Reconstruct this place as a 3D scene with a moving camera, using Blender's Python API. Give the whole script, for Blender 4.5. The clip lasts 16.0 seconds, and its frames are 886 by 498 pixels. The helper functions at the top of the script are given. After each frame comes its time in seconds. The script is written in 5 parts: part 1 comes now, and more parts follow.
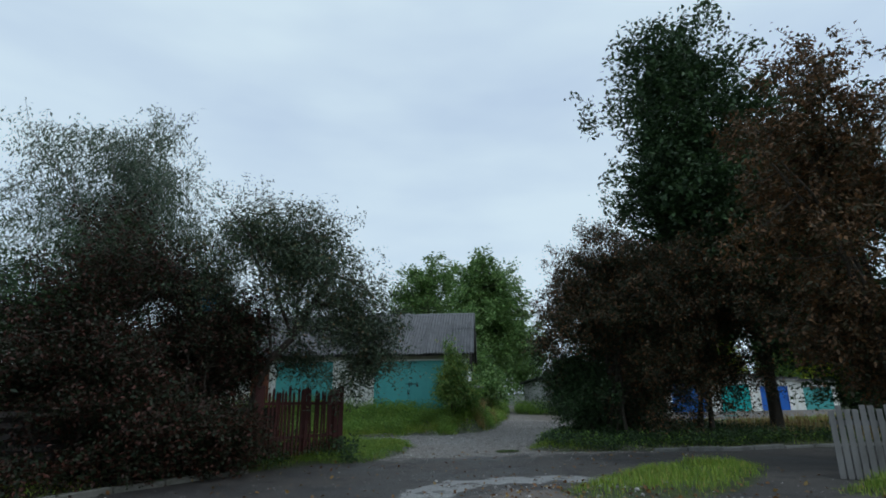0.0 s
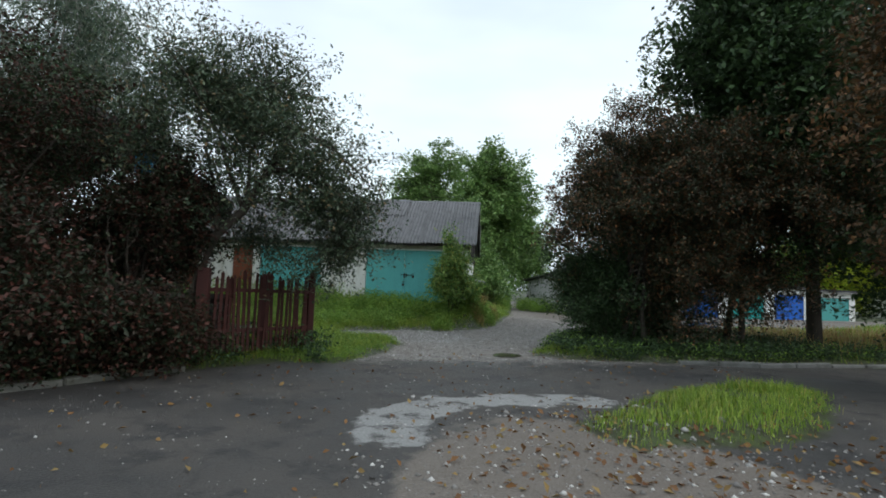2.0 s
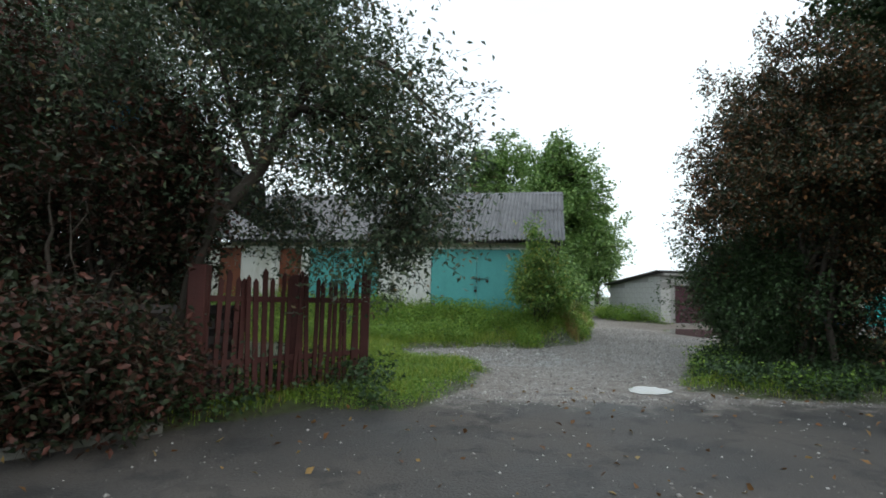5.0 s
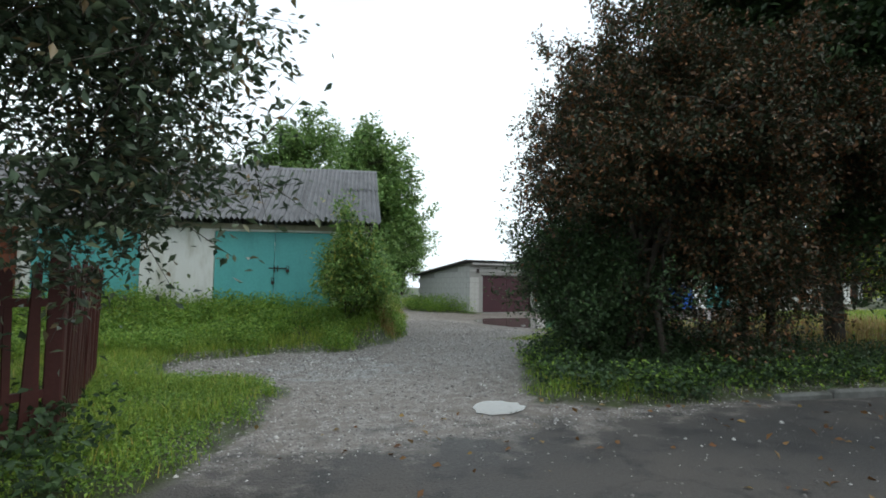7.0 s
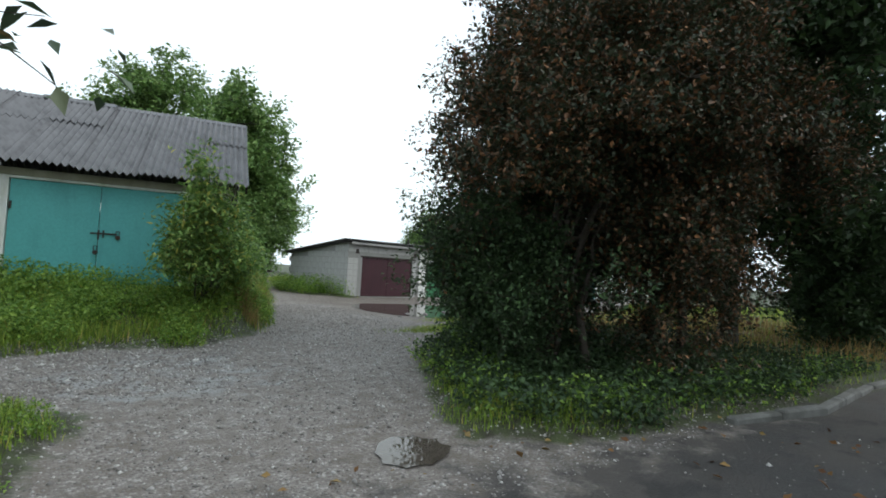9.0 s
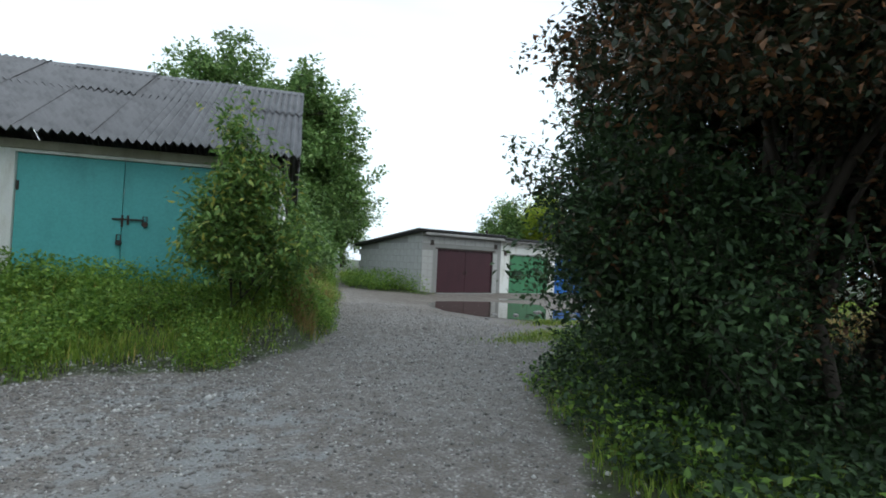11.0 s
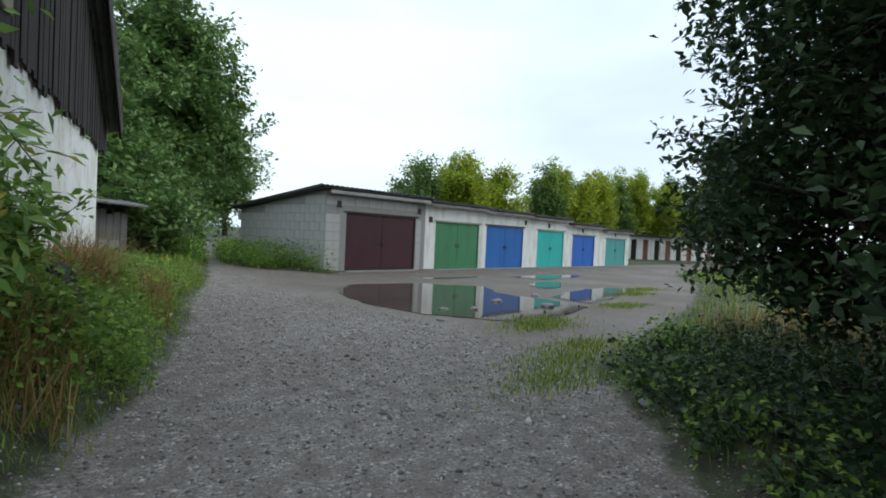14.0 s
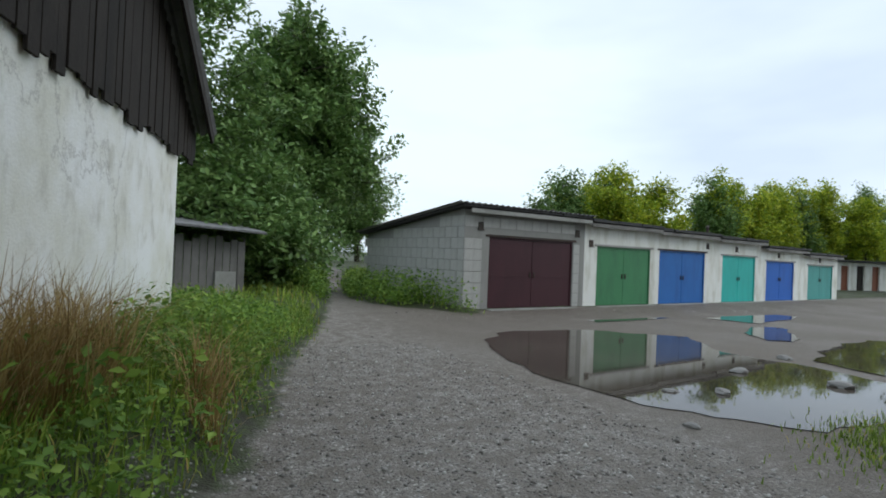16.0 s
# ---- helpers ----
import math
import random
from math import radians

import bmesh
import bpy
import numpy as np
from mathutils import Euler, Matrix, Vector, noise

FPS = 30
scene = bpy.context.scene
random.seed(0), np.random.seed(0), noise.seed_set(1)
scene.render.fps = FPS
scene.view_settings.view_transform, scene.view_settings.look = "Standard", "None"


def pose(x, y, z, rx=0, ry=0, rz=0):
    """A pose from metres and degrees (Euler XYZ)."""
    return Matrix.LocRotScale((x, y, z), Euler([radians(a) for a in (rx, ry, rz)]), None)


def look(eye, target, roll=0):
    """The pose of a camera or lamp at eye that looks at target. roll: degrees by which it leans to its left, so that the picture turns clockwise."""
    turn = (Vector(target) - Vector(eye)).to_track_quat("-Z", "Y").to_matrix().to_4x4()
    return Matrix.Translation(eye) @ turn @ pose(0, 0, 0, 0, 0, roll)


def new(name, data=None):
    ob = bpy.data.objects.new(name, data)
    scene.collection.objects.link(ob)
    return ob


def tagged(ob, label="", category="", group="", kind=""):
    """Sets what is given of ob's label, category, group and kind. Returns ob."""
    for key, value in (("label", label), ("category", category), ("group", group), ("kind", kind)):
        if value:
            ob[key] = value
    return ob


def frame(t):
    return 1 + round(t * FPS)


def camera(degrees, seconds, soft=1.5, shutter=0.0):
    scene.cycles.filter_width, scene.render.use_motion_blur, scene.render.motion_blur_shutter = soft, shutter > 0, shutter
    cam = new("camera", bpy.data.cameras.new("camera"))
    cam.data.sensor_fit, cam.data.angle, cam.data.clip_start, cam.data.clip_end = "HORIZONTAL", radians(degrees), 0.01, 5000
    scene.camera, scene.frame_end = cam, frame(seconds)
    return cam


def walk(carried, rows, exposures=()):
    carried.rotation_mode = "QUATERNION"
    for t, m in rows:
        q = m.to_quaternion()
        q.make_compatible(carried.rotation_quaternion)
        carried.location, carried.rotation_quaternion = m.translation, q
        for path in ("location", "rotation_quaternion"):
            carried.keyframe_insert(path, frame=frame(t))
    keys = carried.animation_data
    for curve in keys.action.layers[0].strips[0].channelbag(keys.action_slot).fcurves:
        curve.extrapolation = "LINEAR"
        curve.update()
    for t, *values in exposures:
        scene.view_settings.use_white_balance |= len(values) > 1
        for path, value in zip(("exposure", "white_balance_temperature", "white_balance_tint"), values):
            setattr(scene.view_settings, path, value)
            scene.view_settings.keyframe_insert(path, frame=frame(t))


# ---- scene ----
cam = camera(79.7, 16.0, 1.8)
# seconds, x, y, eye height, yaw, pitch, roll
ROWS = [
    (0.0, -0.00, -0.00, 1.492, -11.09, 15.35, 0.55),
    (0.5, 0.21, 0.68, 1.490, -11.63, 10.93, -0.04),
    (1.0, 0.46, 1.36, 1.497, -14.53, 8.27, -0.19),
    (1.5, 0.66, 2.02, 1.515, -13.09, 5.46, -2.05),
    (2.0, 0.81, 2.64, 1.532, -10.61, 4.10, -2.15),
    (2.5, 0.88, 3.25, 1.540, -6.16, 3.66, -1.95),
    (3.0, 0.91, 3.89, 1.544, -2.22, 3.58, -1.85),
    (5.5, 0.65, 7.04, 1.439, -6.73, 5.30, -0.86),
    (6.0, 0.75, 7.70, 1.434, -17.19, 5.65, -0.85),
    (6.5, 0.88, 8.33, 1.447, -21.59, 5.64, -1.03),
    (7.0, 1.17, 8.92, 1.465, -25.27, 4.16, -0.49),
    (7.5, 1.34, 9.49, 1.499, -28.94, 3.88, -1.39),
    (8.0, 1.54, 9.97, 1.514, -32.51, 4.55, -2.08),
    (8.5, 1.79, 10.46, 1.521, -33.82, 4.34, -1.71),
    (9.0, 1.86, 10.92, 1.529, -39.06, 2.59, -3.16),
    (9.5, 2.16, 11.61, 1.521, -33.96, 3.74, -3.11),
    (12.0, 3.98, 15.47, 1.419, -29.31, 0.39, -1.86),
    (12.5, 4.39, 16.48, 1.412, -19.27, 3.55, -2.33),
    (13.0, 4.86, 17.20, 1.411, -27.00, 3.14, -3.78),
    (13.5, 5.35, 18.02, 1.442, -32.80, 3.62, -3.26),
    (14.0, 5.66, 18.69, 1.459, -42.76, -1.36, -2.67),
    (14.5, 6.33, 19.55, 1.471, -37.41, -0.92, -2.80),
    (15.0, 6.73, 20.40, 1.488, -31.55, -0.60, -2.76),
    (15.5, 6.93, 21.27, 1.513, -28.81, 0.77, -2.20),
    (16.0, 7.28, 22.17, 1.539, -29.40, 0.71, -2.33),
]
EXPOSURES = [(0.0, -0.55, 5950, 8), (0.5, -0.3, 6200, 8), (1.0, -0.15, 6400, 9), (2.0, 0.0, 6500, 10), (3.0, 0.18, 6600, 10), (6.0, 0.32, 6600, 10), (9.0, 0.28, 6550, 10), (11.0, 0.2, 6300, 10), (12.0, 0.12, 6050, 11), (13.0, 0.06, 6100, 11), (14.0, 0.03, 6350, 10), (16.0, -0.1, 6450, 10)]
walk(cam, [(t, pose(x, y, z, 90 + p, r, w)) for t, x, y, z, w, p, r in ROWS], EXPOSURES)

# ---- world and sun: an overcast sky ----
world = bpy.data.worlds.new("overcast_sky")
scene.world = world
world.use_nodes = True
wt = world.node_tree
wn, wl = wt.nodes, wt.links
wn.clear()
w_out = wn.new("ShaderNodeOutputWorld")
w_bg = wn.new("ShaderNodeBackground")
w_sky = wn.new("ShaderNodeTexSky")
w_sky.sky_type = "NISHITA"
w_sky.sun_disc = False
w_sky.sun_elevation = radians(48)
w_sky.sun_rotation = radians(130)
w_dim = wn.new("ShaderNodeMix")
w_dim.data_type = "RGBA"
w_dim.blend_type = "MULTIPLY"
w_dim.inputs["Factor"].default_value = 1.0
w_dim.inputs["B"].default_value = (0.10, 0.10, 0.10, 1)
w_tc = wn.new("ShaderNodeTexCoord")
w_map = wn.new("ShaderNodeMapping")
w_map.inputs["Scale"].default_value = (1.0, 1.0, 3.2)
w_noise = wn.new("ShaderNodeTexNoise")
w_noise.inputs["Scale"].default_value = 1.6
w_noise.inputs["Detail"].default_value = 4
w_ramp = wn.new("ShaderNodeValToRGB")
w_ramp.color_ramp.elements[0].position = 0.32
w_ramp.color_ramp.elements[0].color = (0.58, 0.68, 0.80, 1)
w_ramp.color_ramp.elements[1].position = 0.62
w_ramp.color_ramp.elements[1].color = (0.76, 0.865, 0.90, 1)
w_mix = wn.new("ShaderNodeMix")
w_mix.data_type = "RGBA"
w_mix.inputs["Factor"].default_value = 0.9
wl.new(w_tc.outputs["Generated"], w_map.inputs["Vector"])
wl.new(w_map.outputs["Vector"], w_noise.inputs["Vector"])
wl.new(w_noise.outputs["Fac"], w_ramp.inputs["Fac"])
wl.new(w_sky.outputs["Color"], w_dim.inputs["A"])
wl.new(w_dim.outputs["Result"], w_mix.inputs["A"])
wl.new(w_ramp.outputs["Color"], w_mix.inputs["B"])
wl.new(w_mix.outputs["Result"], w_bg.inputs["Color"])
w_bg.inputs["Strength"].default_value = 1.4
wl.new(w_bg.outputs["Background"], w_out.inputs["Surface"])

sun_data = bpy.data.lights.new("sun", "SUN")
sun_data.energy = 0.9
sun_data.angle = radians(40)
sun_data.color = (1.0, 0.97, 0.92)
sun = new("sun", sun_data)
sun.matrix_world = look((34, -8, 30), (8, 14, 0))


# ---- materials ----
def mat(name, build):
    m = bpy.data.materials.new(name)
    m.use_nodes = True
    nt = m.node_tree
    build(nt, nt.nodes, nt.links, nt.nodes["Principled BSDF"])
    return m


def noise_node(n, l, scale, detail=5.0, vec=None, rough=0.55):
    q = n.new("ShaderNodeTexNoise")
    q.inputs["Scale"].default_value = scale
    q.inputs["Detail"].default_value = detail
    q.inputs["Roughness"].default_value = rough
    if vec is not None:
        l.new(vec, q.inputs["Vector"])
    return q


def ramp(n, l, fac, stops):
    q = n.new("ShaderNodeValToRGB")
    e = q.color_ramp.elements
    while len(e) < len(stops):
        e.new(0.5)
    for k, (p, c) in enumerate(stops):
        e[k].position = p
        e[k].color = (*c, 1) if len(c) == 3 else c
    l.new(fac, q.inputs["Fac"])
    return q.outputs["Color"]


def mix(n, l, fac, a, b, blend="MIX"):
    q = n.new("ShaderNodeMix")
    q.data_type = "RGBA"
    q.blend_type = blend
    for key, v in (("Factor", fac), ("A", a), ("B", b)):
        if isinstance(v, (int, float)):
            q.inputs[key].default_value = v
        elif isinstance(v, tuple):
            q.inputs[key].default_value = (*v, 1)
        else:
            l.new(v, q.inputs[key])
    return q.outputs["Result"]


def math_node(n, l, op, a, b=0.0, clamp=False):
    q = n.new("ShaderNodeMath")
    q.operation = op
    q.use_clamp = clamp
    for k, v in enumerate((a, b)):
        if isinstance(v, (int, float)):
            q.inputs[k].default_value = v
        else:
            l.new(v, q.inputs[k])
    return q.outputs[0]


def bump(n, l, bs, height, strength, dist):
    q = n.new("ShaderNodeBump")
    q.inputs["Strength"].default_value = strength
    q.inputs["Distance"].default_value = dist
    l.new(height, q.inputs["Height"])
    l.new(q.outputs["Normal"], bs.inputs["Normal"])


def coords(n):
    return n.new("ShaderNodeTexCoord").outputs["Object"]


def stretched(n, l, scale):
    q = n.new("ShaderNodeMapping")
    q.inputs["Scale"].default_value = scale
    l.new(coords(n), q.inputs["Vector"])
    return q.outputs["Vector"]


def worn(name, c0, c1, dirt, rough=0.85, grain=40.0, patch=1.2, streak=True, amount=0.5, relief=0.25):
    """A painted, plastered or plain surface with patches, streaks, grain and fine relief."""
    def build(nt, n, l, bs):
        v = coords(n)
        base = mix(n, l, noise_node(n, l, patch, 5, v).outputs["Fac"], c0, c1)
        sv = stretched(n, l, (1.5, 1.5, 0.38)) if streak else v
        st = noise_node(n, l, 1.7, 6, sv, 0.65)
        f = ramp(n, l, st.outputs["Fac"], [(0.46, (0, 0, 0)), (0.72, (amount, amount, amount))])
        col = mix(n, l, f, base, dirt)
        g = noise_node(n, l, grain, 4, v)
        col = mix(n, l, 0.35, col, ramp(n, l, g.outputs["Fac"], [(0.3, (0.62, 0.62, 0.62)), (0.7, (1, 1, 1))]), "MULTIPLY")
        l.new(col, bs.inputs["Base Color"])
        bs.inputs["Roughness"].default_value = rough
        bs.inputs["Specular IOR Level"].default_value = 0.3
        bump(n, l, bs, g.outputs["Fac"], relief, 0.01)
    return mat(name, build)


def leafy(name, stops, gloss=0.55, through_light=0.2, shine=0.3):
    """Leaves: a colour for each leaf, some light passing through."""
    def build(nt, n, l, bs):
        g = n.new("ShaderNodeNewGeometry")
        c = ramp(n, l, g.outputs["Random Per Island"], stops)
        big = noise_node(n, l, 0.6, 2, coords(n))
        c = mix(n, l, 0.5, c, ramp(n, l, big.outputs["Fac"], [(0.3, (0.55, 0.55, 0.55)), (0.7, (1.0, 1.0, 1.0))]), "MULTIPLY")
        l.new(c, bs.inputs["Base Color"])
        bs.inputs["Roughness"].default_value = gloss
        bs.inputs["Specular IOR Level"].default_value = shine
        t = n.new("ShaderNodeBsdfTranslucent")
        l.new(c, t.inputs["Color"])
        ms = n.new("ShaderNodeMixShader")
        ms.inputs["Fac"].default_value = through_light
        l.new(bs.outputs[0], ms.inputs[1])
        l.new(t.outputs[0], ms.inputs[2])
        l.new(ms.outputs[0], n["Material Output"].inputs["Surface"])
    return mat(name, build)


def ground_build(nt, n, l, bs):
    v = coords(n)
    road = n.new("ShaderNodeAttribute")
    road.attribute_name = "road"
    tar = n.new("ShaderNodeAttribute")
    tar.attribute_name = "tar"
    pale = n.new("ShaderNodeAttribute")
    pale.attribute_name = "pale"
    edge = noise_node(n, l, 2.2, 6, v, 0.65).outputs["Fac"]
    fine = noise_node(n, l, 38.0, 4, v, 0.6).outputs["Fac"]
    mid = noise_node(n, l, 5.0, 5, v).outputs["Fac"]
    wide = noise_node(n, l, 0.45, 4, v).outputs["Fac"]
    vo = n.new("ShaderNodeTexVoronoi")
    vo.inputs["Scale"].default_value = 48.0
    l.new(v, vo.inputs["Vector"])
    stone = vo.outputs["Color"]
    sep = n.new("ShaderNodeSeparateColor")
    l.new(stone, sep.inputs[0])
    gravel = ramp(n, l, sep.outputs[0], [(0.0, (0.135, 0.118, 0.105)), (0.5, (0.225, 0.202, 0.182)), (0.88, (0.30, 0.275, 0.25)), (1.0, (0.48, 0.45, 0.42))])
    mud = ramp(n, l, fine, [(0.3, (0.11, 0.092, 0.077)), (0.7, (0.205, 0.175, 0.148))])
    gravel = mix(n, l, ramp(n, l, mid, [(0.42, (0, 0, 0)), (0.62, (0.9, 0.9, 0.9))]), gravel, mud)
    yard = n.new("ShaderNodeAttribute")
    yard.attribute_name = "yard"
    gravel = mix(n, l, math_node(n, l, "MULTIPLY", yard.outputs["Fac"], 0.85), gravel, mud)
    tarmac = ramp(n, l, fine, [(0.3, (0.034, 0.032, 0.031)), (0.7, (0.078, 0.073, 0.070))])
    tarmac = mix(n, l, ramp(n, l, wide, [(0.4, (0, 0, 0)), (0.65, (0.7, 0.7, 0.7))]), tarmac, (0.105, 0.092, 0.08))
    spots = noise_node(n, l, 1.6, 7, v, 0.7).outputs["Fac"]
    tarmac = mix(n, l, ramp(n, l, spots, [(0.52, (0, 0, 0)), (0.60, (0.75, 0.75, 0.75))]), tarmac, (0.035, 0.034, 0.034))
    cr = n.new("ShaderNodeTexVoronoi")
    cr.feature = "DISTANCE_TO_EDGE"
    cr.inputs["Scale"].default_value = 0.55
    warp = mix(n, l, 0.3, v, noise_node(n, l, 3.0, 5, v).outputs["Color"])
    l.new(warp, cr.inputs["Vector"])
    tarmac = mix(n, l, ramp(n, l, cr.outputs["Distance"], [(0.0, (0.35, 0.35, 0.35)), (0.012, (0, 0, 0))]), tarmac, (0.02, 0.02, 0.02))
    tf = math_node(n, l, "ADD", tar.outputs["Fac"], math_node(n, l, "MULTIPLY", math_node(n, l, "SUBTRACT", edge, 0.5), 1.1))
    tf = ramp(n, l, tf, [(0.40, (0, 0, 0)), (0.60, (1, 1, 1))])
    surf = mix(n, l, tf, gravel, tarmac)
    pf = math_node(n, l, "ADD", pale.outputs["Fac"], math_node(n, l, "MULTIPLY", math_node(n, l, "SUBTRACT", edge, 0.5), 1.4))
    pf = ramp(n, l, pf, [(0.45, (0, 0, 0)), (0.58, (1, 1, 1))])
    surf = mix(n, l, pf, surf, ramp(n, l, fine, [(0.3, (0.20, 0.20, 0.195)), (0.7, (0.36, 0.355, 0.345))]))
    soil = ramp(n, l, mid, [(0.35, (0.035, 0.032, 0.018)), (0.55, (0.05, 0.065, 0.022)), (0.75, (0.075, 0.10, 0.03))])
    rf = math_node(n, l, "ADD", road.outputs["Fac"], math_node(n, l, "MULTIPLY", math_node(n, l, "SUBTRACT", edge, 0.5), 0.8))
    rf = ramp(n, l, rf, [(0.42, (0, 0, 0)), (0.58, (1, 1, 1))])
    l.new(mix(n, l, rf, soil, surf), bs.inputs["Base Color"])
    bs.inputs["Specular IOR Level"].default_value = 0.4
    l.new(ramp(n, l, wide, [(0.35, (0.55, 0.55, 0.55)), (0.65, (0.85, 0.85, 0.85))]), bs.inputs["Roughness"])
    hgt = math_node(n, l, "ADD", math_node(n, l, "MULTIPLY", vo.outputs["Distance"], -0.6), fine)
    bump(n, l, bs, hgt, 0.7, 0.025)


M_GROUND = mat("damp_ground", ground_build)
M_WHITEWASH = worn("old_whitewash", (0.86, 0.87, 0.86), (0.74, 0.74, 0.68), (0.40, 0.38, 0.27), 0.9, 60, 1.8, True, 0.7, 0.3)
M_TEAL = worn("teal_door_paint", (0.10, 0.42, 0.41), (0.14, 0.50, 0.48), (0.07, 0.26, 0.26), 0.55, 22, 1.0, True, 0.45, 0.12)
M_SLATE = worn("weathered_asbestos_slate", (0.17, 0.17, 0.178), (0.28, 0.28, 0.285), (0.075, 0.075, 0.08), 0.9, 35, 0.8, True, 0.6, 0.3)
M_DARKWOOD = worn("blackened_boards", (0.016, 0.013, 0.011), (0.040, 0.031, 0.026), (0.008, 0.007, 0.006), 0.85, 30, 3.0, True, 0.7, 0.4)
M_GREYWOOD = worn("grey_weathered_boards", (0.17, 0.165, 0.16), (0.26, 0.25, 0.24), (0.08, 0.075, 0.07), 0.85, 30, 3.0, True, 0.7, 0.4)
M_REDWOOD = worn("flaking_maroon_paint", (0.050, 0.014, 0.012), (0.080, 0.024, 0.019), (0.022, 0.010, 0.009), 0.65, 26, 2.5, True, 0.6, 0.3)
M_BROWNDOOR = worn("red_brown_door_paint", (0.19, 0.065, 0.035), (0.25, 0.09, 0.05), (0.08, 0.03, 0.02), 0.6, 24, 1.5, True, 0.5, 0.15)
M_PURPLE = worn("plum_door_paint", (0.048, 0.014, 0.020), (0.062, 0.018, 0.026), (0.03, 0.010, 0.014), 0.5, 20, 1.0, True, 0.4, 0.1)
M_GREEN = worn("green_door_paint", (0.05, 0.20, 0.09), (0.065, 0.25, 0.11), (0.035, 0.11, 0.06), 0.5, 20, 1.0, True, 0.4, 0.1)
M_BLUE = worn("blue_door_paint", (0.015, 0.12, 0.40), (0.02, 0.15, 0.47), (0.012, 0.06, 0.22), 0.5, 20, 1.0, True, 0.4, 0.1)
M_AQUA = worn("turquoise_door_paint", (0.02, 0.42, 0.38), (0.03, 0.48, 0.44), (0.02, 0.22, 0.20), 0.5, 20, 1.0, True, 0.35, 0.1)
M_DEEPBLUE = worn("deep_blue_door_paint", (0.012, 0.11, 0.46), (0.015, 0.13, 0.53), (0.01, 0.05, 0.22), 0.5, 20, 1.0, True, 0.35, 0.1)
M_SEA = worn("sea_green_door_paint", (0.06, 0.30, 0.28), (0.08, 0.35, 0.33), (0.03, 0.15, 0.15), 0.5, 20, 1.0, True, 0.4, 0.1)
M_BLOCK = worn("grey_silicate_block", (0.40, 0.40, 0.385), (0.50, 0.50, 0.48), (0.26, 0.25, 0.23), 0.92, 40, 1.0, True, 0.5, 0.3)
M_MORTAR = worn("grey_mortar", (0.27, 0.27, 0.26), (0.33, 0.33, 0.31), (0.18, 0.18, 0.17), 0.95, 40, 1.5, True, 0.5, 0.3)
M_FELT = worn("roofing_felt", (0.035, 0.035, 0.037), (0.06, 0.06, 0.06), (0.02, 0.02, 0.02), 0.8, 30, 1.0, False, 0.5, 0.3)
M_DIRTY = worn("mossy_concrete", (0.10, 0.10, 0.085), (0.19, 0.185, 0.165), (0.05, 0.055, 0.035), 0.9, 35, 2.5, False, 0.8, 0.4)
M_CONCRETE = worn("stained_concrete", (0.30, 0.30, 0.29), (0.42, 0.42, 0.40), (0.15, 0.15, 0.13), 0.9, 35, 1.5, False, 0.6, 0.4)
M_KERB = worn("limewashed_kerb", (0.13, 0.13, 0.12), (0.26, 0.26, 0.245), (0.07, 0.07, 0.06), 0.9, 35, 2.5, False, 0.8, 0.4)
M_IRON = worn("rusty_black_iron", (0.03, 0.028, 0.027), (0.06, 0.045, 0.035), (0.08, 0.03, 0.015), 0.6, 30, 5.0, False, 0.5, 0.2)
M_RUSTSHEET = worn("dark_rusted_sheet", (0.03, 0.028, 0.028), (0.05, 0.045, 0.043), (0.045, 0.025, 0.016), 0.6, 30, 1.5, False, 0.5, 0.2)
M_BLUEPAINT = worn("sky_blue_paint", (0.05, 0.30, 0.55), (0.07, 0.36, 0.6), (0.03, 0.15, 0.3), 0.6, 20, 2.0, True, 0.4, 0.1)
M_BARK = worn("dark_bark", (0.045, 0.036, 0.028), (0.085, 0.07, 0.055), (0.02, 0.017, 0.014), 0.9, 25, 4.0, True, 0.7, 0.6)
M_PALEBARK = worn("pale_bark", (0.22, 0.21, 0.18), (0.32, 0.31, 0.28), (0.08, 0.07, 0.06), 0.9, 25, 4.0, True, 0.7, 0.6)
M_RUBBER = worn("old_rubber", (0.018, 0.018, 0.018), (0.03, 0.03, 0.03), (0.05, 0.045, 0.04), 0.8, 25, 4.0, False, 0.5, 0.3)
M_PLATE = worn("pale_timber_plate", (0.30, 0.28, 0.21), (0.40, 0.37, 0.29), (0.14, 0.13, 0.10), 0.85, 30, 3.0, True, 0.5, 0.3)
M_STONE = worn("grey_rubble", (0.22, 0.215, 0.21), (0.36, 0.35, 0.34), (0.12, 0.11, 0.10), 0.9, 40, 5.0, False, 0.5, 0.4)


def pebble_build(nt, n, l, bs):
    g = n.new("ShaderNodeNewGeometry")
    l.new(ramp(n, l, g.outputs["Random Per Island"], [(0.0, (0.13, 0.12, 0.112)), (0.45, (0.23, 0.215, 0.20)), (0.8, (0.34, 0.325, 0.31)), (1.0, (0.62, 0.60, 0.57))]), bs.inputs["Base Color"])
    bs.inputs["Roughness"].default_value = 0.75


M_PEBBLE = mat("gravel_stones", pebble_build)


def water_build(nt, n, l, bs):
    c = noise_node(n, l, 0.7, 3, coords(n)).outputs["Fac"]
    l.new(ramp(n, l, c, [(0.3, (0.055, 0.045, 0.036)), (0.7, (0.10, 0.085, 0.07))]), bs.inputs["Base Color"])
    bs.inputs["Roughness"].default_value = 0.03
    bs.inputs["IOR"].default_value = 1.4
    bump(n, l, bs, noise_node(n, l, 7.0, 2, coords(n)).outputs["Fac"], 0.012, 0.02)


